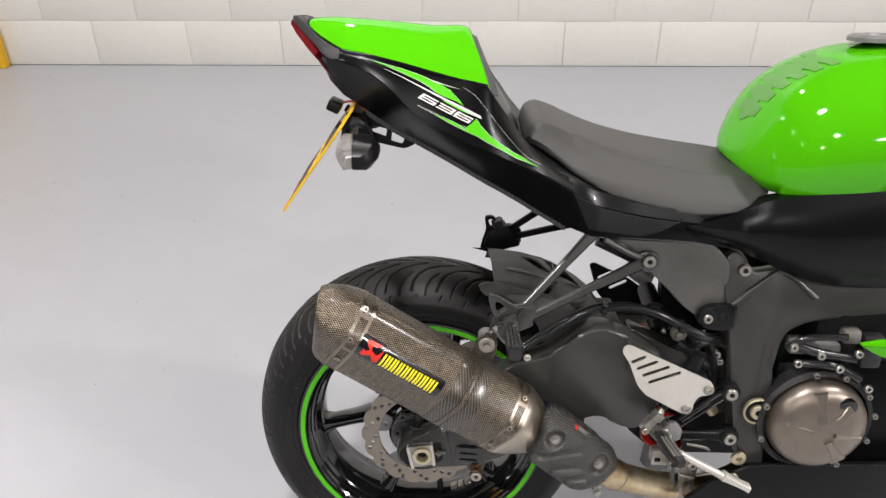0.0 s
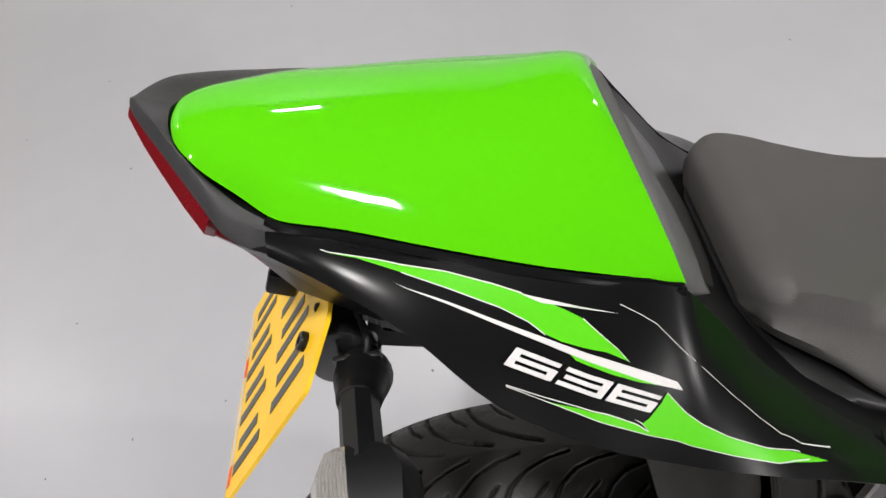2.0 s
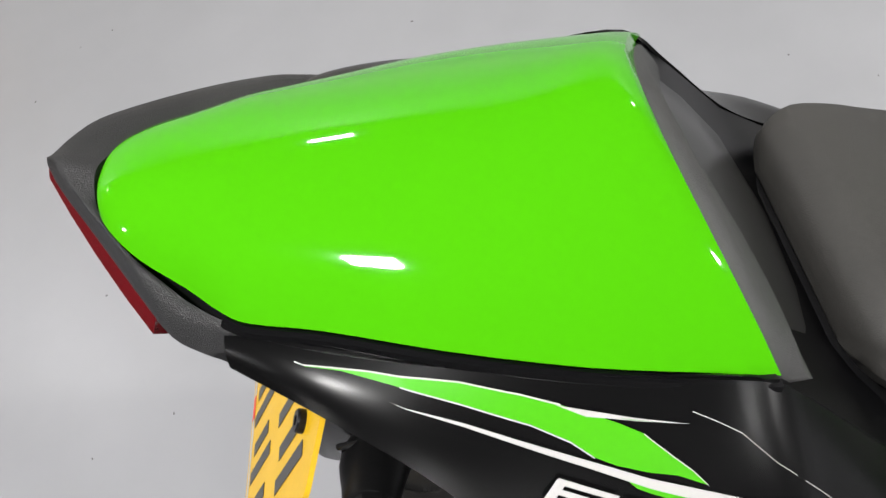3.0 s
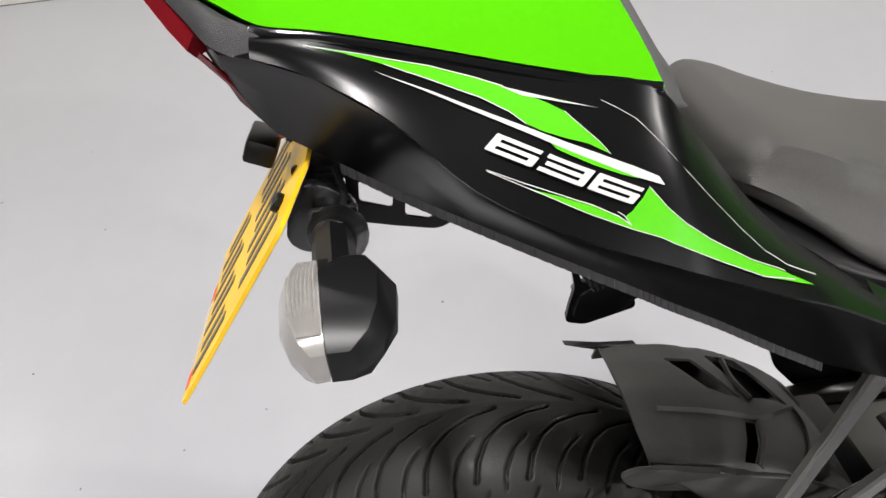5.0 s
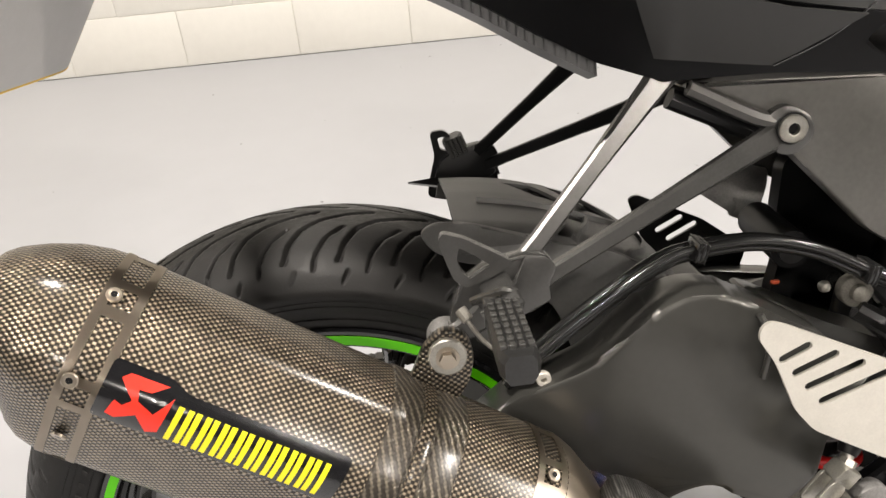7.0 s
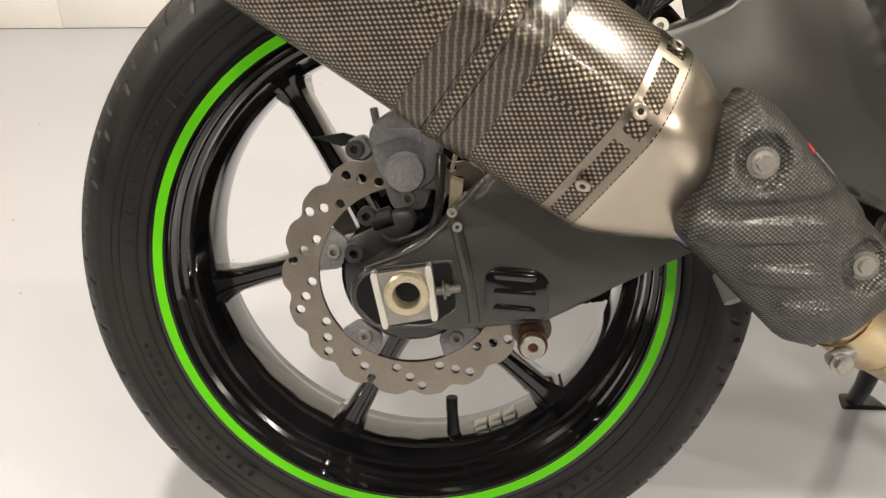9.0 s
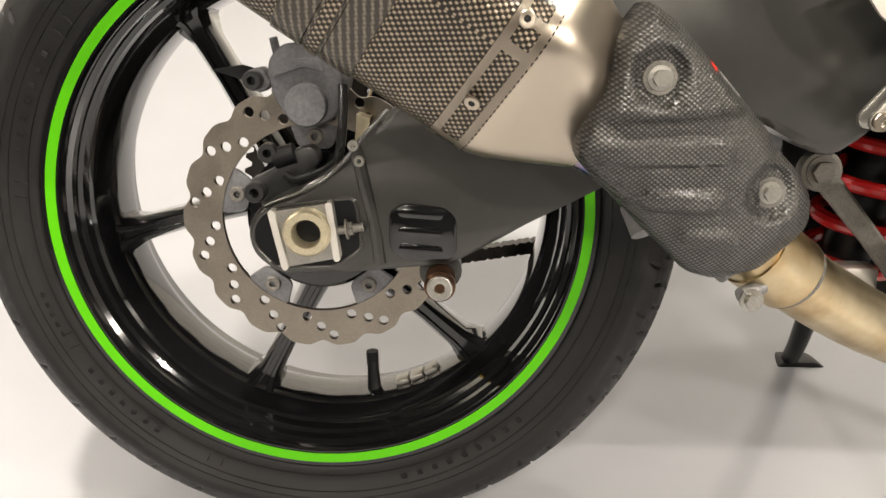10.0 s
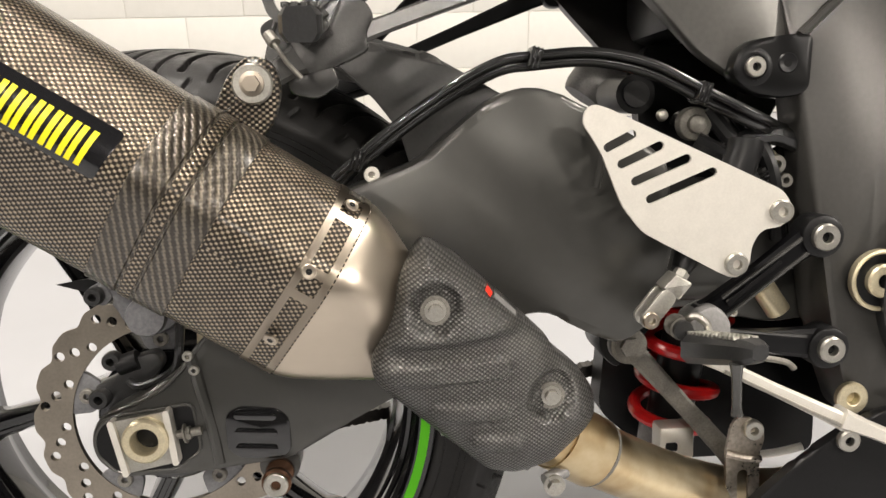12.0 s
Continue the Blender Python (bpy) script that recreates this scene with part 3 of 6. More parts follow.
    part("chafe_pad", plate(padz, -.1565, -.148, bevel=.002), M_gloss, s, "glossy black pad with raised bars")
    for z in (.0225, .009, -.004):
        part("pad_bar", plate(stadium((.074, z + .002), (.100, z), .0032), -.1585, -.155, bevel=.0008), M_gloss, s)


swingarm()


def caliper():
    c = group_part("rear_caliper", bike, "weathered grey single-piston brake caliper with its hose")
    body = rounded([(-.020, .094), (-.026, .112), (-.027, .128), (-.016, .140), (.008, .142), (.022, .134), (.030, .114), (.024, .088), (.010, .080), (-.008, .080)], .006)
    part("body", plate(body, -.120, -.062, bevel=.005), M_cal, c)
    part("rib", plate(rounded([(-.022, .116), (-.016, .130), (.012, .130), (.016, .120), (0, .124)], .003), -.124, -.116, bevel=.001), M_cal, c)
    part("ear", plate(rounded([(-.044, .108), (-.044, .120), (-.032, .124), (-.024, .112), (-.032, .104)], .004), -.116, -.098, bevel=.002), M_cal, c)
    part("piston_cover", moved(lathe([(.0160, 0), (.0160, -.008), (.0148, -.0105), (.0001, -.011)], 40), Matrix.Translation((.0015, -.116, .0965))), M_cal, c)
    arm = rounded([(-.044, .022), (-.032, .018), (-.006, .034), (.010, .055), (.004, .066), (-.012, .062), (-.030, .046), (-.048, .038)], .006)
    part("carrier", plate(arm, -.116, -.098, bevel=.003), M_peg, c)
    part("slider_boot", tube([(-.010, -.114, .060), (-.026, -.114, .055)], .008, 14, 1), M_satin, c)
    for p, r in (((-.037, -.118, .114), .0085), ((-.040, -.118, .031), .0095), ((-.030, -.112, .060), .009)):
        bolt(c, p, r * .85, .009, M_peg)
    part("bleed_nipple", tube([(-.022, -.104, .132), (-.024, -.106, .144)], .0032, 10, 1), M_cal, c)
    part("pad_spring", plate([(-.050, .124), (-.075, .120), (-.052, .113), (-.030, .118)], -.098, -.096), M_satin, c)
    part("hose", tube([(.030, -.128, .112), (.029, -.135, .078), (.022, -.133, .055), (-.004, -.128, .042), (-.016, -.122, .044)], .0036, 10, 8), M_hose, c)
    part("pad_back", plate([(.034, .062), (.044, .060), (.046, .085), (.036, .088)], -.105, -.085), M_brass, c)


caliper()


# -- exhaust --
SD = Vector((.832, .060, -.552)).normalized()
SU = Vector((.552, 0, .832))
SV = SD.cross(SU).normalized()
if SV.y > 0:
    SV = -SV


def sil_point(w, u, v):
    """A point of the silencer: w along it, u up and forwards, v outwards."""
    base = Vector((0, -.2318, 0))
    return base + Vector((.832 * w + .552 * .197, .060 * w, -.552 * w + .832 * .197)) + SU * u + SV * v


HEX = rounded([(.015, .0615), (.0635, .0225), (.0625, -.032), (.004, -.056), (-.058, -.032), (-.0665, .022)], .020, 6)


def sil_loop(w, k=1.0, du=0.0, dv=0.0, tilt=0.0, ku=None):
    return [sil_point(w + tilt * u, u * (ku or k) + du, v * k + dv) for u, v in HEX]


def with_uv(bm):
    """Lays cloth coordinates, in metres along and round the silencer, on a sleeve."""
    uv = bm.loops.layers.uv.new("cloth")
    per = [0.0]
    for i in range(len(HEX)):
        per.append(per[-1] + (Vector(HEX[(i + 1) % len(HEX)]) - Vector(HEX[i])).length)
    bm.verts.ensure_lookup_table()
    n = len(HEX)
    for f in bm.faces:
        ids = [lp.vert.index % n for lp in f.loops]
        wrap = 0 in ids and n - 1 in ids
        for lp, i in zip(f.loops, ids):
            lp[uv].uv = (lp.vert.co.dot(SD), per[n] if wrap and i == 0 else per[i])
    return bm


def indexed(bm):
    bm.verts.index_update()
    return bm


def silencer():
    s = group_part("silencer", bike, "hexagonal carbon-fibre silencer with riveted titanium bands")
    ws = [-.252, -.20, -.15, -.10, -.06, -.02, .02, .049]
    part("sleeve", with_uv(indexed(loft([sil_loop(w) for w in ws]))), M_carbon, s, "brown-grey woven carbon sleeve", flat_angle=50)
    # end cap, cut off at a slant and drawn in
    cap = [sil_loop(-.250, 1.01), sil_loop(-.266, .985, 0, 0, -.05), sil_loop(-.279, .935, -.001, 0, -.11), sil_loop(-.291, .84, -.002, 0, -.18), sil_loop(-.300, .73, -.003, 0, -.25), sil_loop(-.304, .64, -.003, 0, -.28), sil_loop(-.3035, .60, -.003, 0, -.28), sil_loop(-.275, .57, -.002, 0, -.2)]
    part("end_cap", with_uv(indexed(loft(cap))), M_carbon, s, "pointed carbon end cap", flat_angle=50)
    part("outlet", loft([sil_loop(-.290, .56, -.003, 0, -.25), sil_loop(-.27, .55, -.002, 0, -.2)]), M_satin, s)

    def band(w0, w1, windows):
        b = group_part("silencer_band", bike, "bright riveted band with cut windows")
        n = len(HEX)
        wm0, wm1 = w0 + (w1 - w0) * .22, w0 + (w1 - w0) * .78
        loops = [sil_loop(w, 1.011) for w in (w0, wm0, wm1, w1)]
        bm = bmesh.new()
        rings = [[bm.verts.new(p) for p in lp] for lp in loops]
        for k in range(3):
            for i in range(n):
                j = (i + 1) % n
                if k == 1 and (i % 7) in windows:
                    continue
                bm.faces.new((rings[k][i], rings[k][j], rings[k + 1][j], rings[k + 1][i]))
        bmesh.ops.solidify(bm, geom=bm.faces[:], thickness=-.0012)
        part("hoop", bm, M_steel, b, flat_angle=50)
        return b

    b1 = band(-.260, -.236, (1, 2, 4, 5, 6))
    b2 = band(.026, .048, (1, 2, 4, 5, 6))
    for b, pts in ((b1, ((-.068, -.2745, .352), (-.088, -.308, .318), (-.1125, -.290, .275))), (b2, ((.173, -.258, .193), (.148, -.290, .158), (.1205, -.273, .1135)))):
        for p, aim in zip(pts, ((.45, -.6, .66), (.1, -1, .1), (-.35, -.75, -.55))):
            bolt(b, Vector(p) - Vector(aim).normalized() * .0016, .0046, .0016, M_steel, aim=aim, name="rivet")
            bore = lathe([(.0022, -.0012), (.0001, -.0012)], 16)
            turn = Vector((0, -1, 0)).rotation_difference(Vector(aim).normalized()).to_matrix().to_4x4()
            part("rivet_bore", moved(bore, Matrix.Translation(Vector(p) - Vector(aim).normalized() * .0013) @ turn), M_satin, b)
    cone = [sil_loop(.0475, .995), sil_loop(.052, .995), sil_loop(.062, .95), sil_loop(.085, .78, 0, 0), sil_loop(.108, .58, -.002, -.004), sil_loop(.118, .46, -.004, -.006)]
    part("inlet_cone", loft(cone), M_steel, s, "brushed titanium inlet cone, tinted where it meets the pipe", flat_angle=50)
    part("tinted_ring", loft([sil_loop(.112, .53, -.003, -.005), sil_loop(.120, .50, -.004, -.006), sil_loop(.140, .46, -.006, -.008)], caps=False), M_blued, s, "blue and straw heat-tinted ring")
    # clamp strap moulded round the sleeve, with its lug
    strap = [sil_loop(w, k) for w, k in ((-.080, 1.0), (-.0795, 1.018), (-.0790, 1.020), (-.0605, 1.020), (-.0598, 1.004), (-.0482, 1.004), (-.0475, 1.020), (-.0285, 1.020), (-.0280, 1.018), (-.0275, 1.0))]
    part("strap", with_uv(indexed(loft(strap, caps=False))), M_strap, s, "dark twill strap moulded round the sleeve", flat_angle=25)
    rib = [sil_loop(w, k) for w, k in ((-.0582, 1.0), (-.0580, 1.024), (-.0570, 1.028), (-.0510, 1.028), (-.0500, 1.024), (-.0498, 1.0))]
    part("strap_rib", with_uv(indexed(loft(rib, caps=False))), M_carbon, s, "raised woven rib along the strap", flat_angle=25)
    lug = [Vector(p) for p in ((.078, .236), (.097, .276), (.110, .287), (.125, .282), (.130, .266), (.124, .242), (.098, .220))]
    part("lug", plate(rounded([(p.x, p.y) for p in lug], .014), -.224, -.214, bevel=.002), M_carbon3, s)
    part("washer", moved(lathe([(.004, 0), (.0128, 0), (.0128, -.003), (.0118, -.004), (.004, -.004)], 40), Matrix.Translation((.112, -.224, .268))), M_zinc, s)
    bolt(s, (.112, -.2275, .268), .0058, .006, M_steel, hexagon=True)
    # maker's sticker: plain shapes only
    st = group_part("maker_sticker", bike, "black sticker with red and yellow shapes")

    def on_face(w, u):
        """Lays a point, u up the side, on the outer faces."""
        best = 0
        for i in range(len(HEX)):
            (u0, v0), (u1, v1) = HEX[i - 1], HEX[i]
            if min(u0, u1) <= u <= max(u0, u1) and abs(u1 - u0) > 1e-9:
                best = max(best, v0 + (v1 - v0) * (u - u0) / (u1 - u0))
        return sil_point(w, u, best)

    def patch(w0, u0, w1, u1, lift, mat, nm, shear=0.0):
        bm = bmesh.new()
        nu = 8
        rows_ = []
        for i in range(nu + 1):
            u = u0 + (u1 - u0) * i / nu
            n_ = (SV + SU * .25).normalized()
            rows_.append([bm.verts.new(on_face(w + shear * i / nu, u) + n_ * lift) for w in (w0, w1)])
        for p, q in zip(rows_, rows_[1:]):
            bm.faces.new((p[0], p[1], q[1], q[0]))
        bmesh.ops.solidify(bm, geom=bm.faces[:], thickness=.0003)
        return part(nm, bm, mat, st)

    def shape(outline, lift, mat, nm):
        """A flat print of the given outline, laid on the face."""
        bm = bmesh.new()
        vs = [bm.verts.new((w, u, 0)) for w, u in outline]
        bmesh.ops.triangle_fill(bm, use_beauty=True, edges=[bm.edges.new((vs[k], vs[(k + 1) % len(vs)])) for k in range(len(vs))])
        for _ in range(4):
            long = [e for e in bm.edges if e.calc_length() > .006]
            if not long:
                break
            bmesh.ops.subdivide_edges(bm, edges=long, cuts=1)
            bmesh.ops.triangulate(bm, faces=bm.faces[:])
        n_ = (SV + SU * .25).normalized()
        for v in bm.verts:
            v.co = on_face(v.co.x, v.co.y) + n_ * lift
        return part(nm, bm, mat, st)

    shape(rounded([(-.2375, .0345), (-.238, .0010), (-.0950, -.0005), (-.0925, .0305), (-.1930, .0305), (-.2050, .0345)], .003), .0008, M_sticker, "backing")
    shape([(-.2300, .0275), (-.2262, .0306), (-.2045, .0309), (-.2120, .0255), (-.2189, .0250), (-.2170, .0193), (-.2069, .0155), (-.1996, .0270), (-.2012, .0055), (-.2071, .0028), (-.2152, .0115), (-.2256, .0050), (-.2310, .0060), (-.2288, .0160), (-.2240, .0145), (-.2200, .0185)], .0014, M_redprint, "red_shape")
    for k in range(18):
        w0 = -.1965 + k * .0052 + (.0006 if k % 2 else 0)
        shape([(w0 + .0008, .0245), (w0 + .0040, .0245), (w0 + .0028, .0030), (w0 - .0004, .0030)], .0014, M_yel, "yellow_bar")


silencer()


def link_pipe():
    g = group_part("link_pipe", bike, "straw-coloured titanium link pipe with a spring clamp")
    part("neck", tube([(.192, -.222, .136), (.222, -.214, .098), (.25, -.205, .062)], [.031, .027, .026], 28, 6), M_blued, g)
    part("pipe", tube([(.25, -.205, .062), (.29, -.195, .026), (.33, -.184, -.001), (.36, -.170, -.022), (.40, -.150, -.047), (.44, -.130, -.069), (.49, -.104, -.091), (.56, -.07, -.11), (.64, -.02, -.115)], [.0255, .0255, .0255, .0245, .0245, .0245, .0245, .0245, .0245], 32, 8), M_gold, g)
    part("collar", tube([(.312, -.189, .011), (.343, -.178, -.0105), (.3435, -.1778, -.0109)], [.0274, .0274, .0258], 32, 1), M_gold, g)
    part("weld_seam", tube([(.3425, -.1782, -.0101), (.3445, -.1773, -.0116)], .0268, 32, 1), M_rod, g)
    for a, b in (((.296, -.205, .004), (.284, -.212, -.002)), ((.316, -.204, -.012), (.300, -.212, -.016))):
        part("clamp_ear", tube([a, b], .0055, 12, 2), M_cast, g)
    bolt(g, (.306, -.214, -.018), .0058, .007, M_zinc, hexagon=True)
    part("clamp_band", tube([(.290, -.195, .026), (.302, -.1915, .018)], .0282, 28, 1), M_cast, g, "stained steel clamp band")
    part("heat_stud", tube([(.228, -.20, .042), (.234, -.212, .026)], .009, 14, 1), M_cast, g)


link_pipe()


def heat_shield():
    """One pressed shell: a rolled edge, a step across it, three shallow ribs and two bolt dishes."""
    g = group_part("heat_shield", bike, "carbon-fibre heat shield with pressed ribs over the link pipe")
    out = rounded([(.2140, .1675), (.2195, .1670), (.236, .157), (.266, .128), (.300, .094), (.303, .0875), (.324, .068), (.334, .053), (.335, .036), (.328, .026), (.302, .006), (.274, .002), (.254, .0085), (.1815, .080), (.1795, .094), (.1905, .119), (.1995, .149)], .006, 4)
    edge = [(Vector(out[k - 1]), Vector(out[k])) for k in range(len(out))]
    ribs = (((.196, .088), (.262, .086), .0068), ((.222, .060), (.262, .057), .0058), ((.247, .036), (.272, .034), .0050))
    dishes = ((.221, .128), (.298, .060))

    def near(p, a, b):
        d = b - a
        t = min(max((p - a).dot(d) / max(d.length_squared, 1e-12), 0), 1)
        return (p - a - d * t).length

    def soft(v):
        v = min(max(v, 0), 1)
        return v * v * (3 - 2 * v)

    def height(x, z):
        p = Vector((x, z))
        d = min(near(p, a, b) for a, b in edge)
        e = 1 - min(d / .030, 1)
        h = .028 * math.sqrt(max(1 - e * e, 0))
        line = .1065 + 1.0 * (x - .25) ** 2 + .06 * (x - .25)
        h += .0060 * soft((z - line) / .006 + .5) * soft(d / .012)
        for a, b, w in ribs:
            h += .0042 * soft((w + .0014 - near(p, Vector(a), Vector(b))) / .0026) * soft(d / .01)
        for cx, cz in dishes:
            r = (p - Vector((cx, cz))).length
            h -= .0072 * soft((.0185 - r) / .0055)
        return h

    def face(x, z):
        return -.236 + .28 * (x - .25) - .02 * (z - .09) - height(x, z)

    cx, cz = .250, .080
    n = len(out)
    ring = []
    for k in range(n):
        a, b = Vector(out[k]), Vector(out[(k + 1) % n])
        m = max(1, int((b - a).length / .0035))
        ring += [tuple(a.lerp(b, t / m)) for t in range(m)]
    loops = [[(x, -.236 + .28 * (x - .25) + .016, z) for x, z in ring]]
    steps = 40
    for k in range(steps):
        f = 1 - (k / steps) ** 1.25
        loops.append([(cx + (x - cx) * f, face(cx + (x - cx) * f, cz + (z - cz) * f), cz + (z - cz) * f) for x, z in ring])
    bm = loft(loops, caps=False)
    bm.verts.ensure_lookup_table()
    bm.faces.new(bm.verts[-len(ring):])
    bmesh.ops.solidify(bm, geom=bm.faces[:], thickness=.0014)
    part("shell", bm, M_carbon2, g, flat_angle=70)
    for x, z in dishes:
        y = face(x, z)
        part("washer", moved(lathe([(.004, 0), (.0092, 0), (.0092, -.002), (.004, -.002)], 28), Matrix.Translation((x, y, z))), M_rod, g)
        bolt(g, (x, y - .0015, z), .0050, .0055, M_zinc, hexagon=True)
    for nm, quad, mat in (("red_mark", ((.2545, .1345), (.2570, .1365), (.2600, .1315), (.2575, .1300)), M_redprint), ("pale_mark", ((.2605, .1290), (.2622, .1308), (.2765, .1168), (.2750, .1150)), M_cast)):
        bm = bmesh.new()
        q = [Vector(p) for p in quad]
        grid = [[q[0].lerp(q[1], v).lerp(q[3].lerp(q[2], v), u) for u in (0, .25, .5, .75, 1)] for v in (0, .5, 1)]
        vs = [[bm.verts.new((p.x, face(p.x, p.y) - .0004, p.y)) for p in row] for row in grid]
        for r0, r1 in zip(vs, vs[1:]):
            for c in range(4):
                bm.faces.new((r0[c], r0[c + 1], r1[c + 1], r1[c]))
        part(nm, bm, mat, g)


heat_shield()
# -- footrest hangers --
def flat_arm(a, b, wa, wb, ya, yb, thick):
    """A tapering flat strut from a to b, in (x, z), with its width, its y and its thickness."""
    a, b = Vector(a), Vector(b)
    d = (b - a).normalized()
    n = Vector((-d.y, d.x))
    loops = []
    for t, w, y in ((0, wa, ya), (.12, wa * .85, ya + (yb - ya) * .12), (.5, (wa + wb) * .37, (ya + yb) / 2), (.88, wb * .85, ya + (yb - ya) * .88), (1, wb, yb)):
        p = a.lerp(b, t)
        h = thick / 2
        loops.append([Vector((p.x + n.x * w * s, y + h * q, p.y + n.y * w * s)) for s, q in ((-.5, -.6), (-.35, -1), (.35, -1), (.5, -.6), (.5, .6), (.35, 1), (-.35, 1), (-.5, .6))])
    return loft(loops)


def hanger(side):
    y = (lambda v: v) if side < 0 else (lambda v: -v - .028)
    mat = M_bracket if side < 0 else M_satin
    g = group_part("footrest_hanger", bike, "grey cast passenger footrest hanger" if side < 0 else "black passenger footrest hanger on the far side")
    part("strut", flat_arm((.284, .424), (.166, .314), .021, .014, y(-.130), y(-.194), .010), mat, g, flat_angle=30)
    part("strut", flat_arm((.373, .374), (.174, .299), .022, .014, y(-.128), y(-.194), .010), mat, g, flat_angle=30)
    part("boss", plate(rounded([(.352, .384), (.368, .394), (.388, .384), (.392, .368), (.378, .354), (.362, .356)], .012), y(-.136), y(-.118), bevel=.003), mat, g)
    part("boss_ring", tube([(.373, y(-.134), .375), (.373, y(-.1365), .375)], .0120, 24, 1), M_satin, g)
    bolt(g, (.373, y(-.1365), .375), .0104, .004, M_zinc, aim=(0, side, 0))
    cast = rounded([(.1152, .2800), (.1200, .2960), (.1256, .3086), (.1426, .3196), (.1685, .3245), (.184, .322), (.190, .312), (.184, .300), (.186, .290), (.168, .281), (.150, .276), (.130, .272)], .004)
    part("casting", plate(cast, y(-.2025), y(-.189), bevel=.002), mat, g, flat_angle=30)
    part("casting_edge", tube([(x, y(-.2035), z) for x, z in ((.1200, .2960), (.1256, .3080), (.1426, .3186), (.1685, .3235), (.1590, .3020), (.1540, .2960))], .0016, 6, 1), mat, g)
    loop = rounded([(.1133, .3400), (.116, .3454), (.1305, .3402), (.1466, .3304), (.1620, .3205), (.150, .314), (.1290, .3060), (.121, .3126), (.1165, .327)], .003)
    hole = rounded([(.1262, .3345), (.1330, .3305), (.1460, .3205), (.1370, .3150), (.1315, .3120), (.1265, .3180), (.1240, .3260)], .002)
    if side > 0:
        loop = rounded([(.108, .268), (.113, .290), (.120, .312), (.1165, .340), (.133, .341), (.147, .324), (.162, .309), (.186, .297), (.189, .278), (.160, .270), (.130, .262)], .006)
        hole = rounded([(.127, .320), (.1245, .333), (.133, .334), (.144, .322), (.138, .316)], .003)
    part("heel_loop", plate(loop, y(-.206), y(-.198), [hole]), mat, g, smooth=False)
    if side < 0:
        part("clevis", plate(rounded([(.136, .306), (.156, .315), (.164, .300), (.144, .290)], .004), -.236, -.198, bevel=.002), mat, g)
        part("clevis_bar", tube([(.132, -.214, .300), (.150, -.236, .314), (.158, -.240, .313)], .0032, 8, 3), mat, g)
    else:
        part("heel_ridge", tube([(.190, .178, .290), (.150, .180, .280), (.110, .178, .272)], [.006, .007, .004], 10, 5), mat, g)
    # folded peg with a knurled rubber face
    peg = group_part("passenger_footpeg", bike, "folded ribbed metal footpeg")
    a, b = (Vector((.1480, -.240, .3025)), Vector((.1515, -.304, .2945))) if side < 0 else (Vector((.148, .172, .312)), Vector((.140, .169, .334)))
    ax = (b - a)
    up = ax.normalized()
    sx = Vector((1, 0, 0)) - up * up.x
    sx.normalize()
    sy = up.cross(sx)
    loops = []
    for t, w in ((0, .0095), (.06, .0112), (.92, .0116), (1, .009)):
        p = a + ax * t
        loops.append([p + sx * w * c0 + sy * .0095 * c1 for c0, c1 in ((-1, -.5), (-.7, -1), (.7, -1), (1, -.5), (1, .5), (.7, 1), (-.7, 1), (-1, .5))])
    part("peg_body", loft(loops), M_peg, peg, flat_angle=30)
    for i in range(8):
        for j in range(4):
            p = a + ax * (.12 + .105 * i) + sx * (-.0078 + .0052 * j) + (Vector((0, 0, .0098)) if side < 0 else Vector((0, -.0095, 0)))
            part("peg_stud", moved(box(-.0020, .0020, -.0027, .0027, -.0014, .0018, .0006, 1), Matrix.Translation(p)), M_bracket, peg)
    part("pivot", tube([(.138, y(-.240), .298), (.160, y(-.240), .312)], .0060, 14, 1), mat, g)
    part("return_spring", tube([(.1254, y(-.2252), .2946), (.130, y(-.230), .288), (.136, y(-.231), .279), (.1435, y(-.2297), .2707)], .0015, 8, 5), M_rod, g)
    part("spring_cap", tube([(.123, y(-.222), .2985), (.1275, y(-.2262), .2925)], .0040, 10, 1), M_rod, g)
    if side < 0:
        part("hanger_foot", plate(rounded([(.128, .286), (.160, .284), (.166, .268), (.150, .258), (.132, .262)], .006), -.200, -.190, bevel=.002), mat, g)
    if side < 0:
        part("silencer_mount", tube([(.112, -.190, .268), (.112, -.214, .268)], .013, 24, 1), M_cast, g)
        part("mount_arm", flat_arm((.140, .285), (.108, .266), .022, .024, -.198, -.204, .014), mat, g)


hanger(-1)
hanger(1)


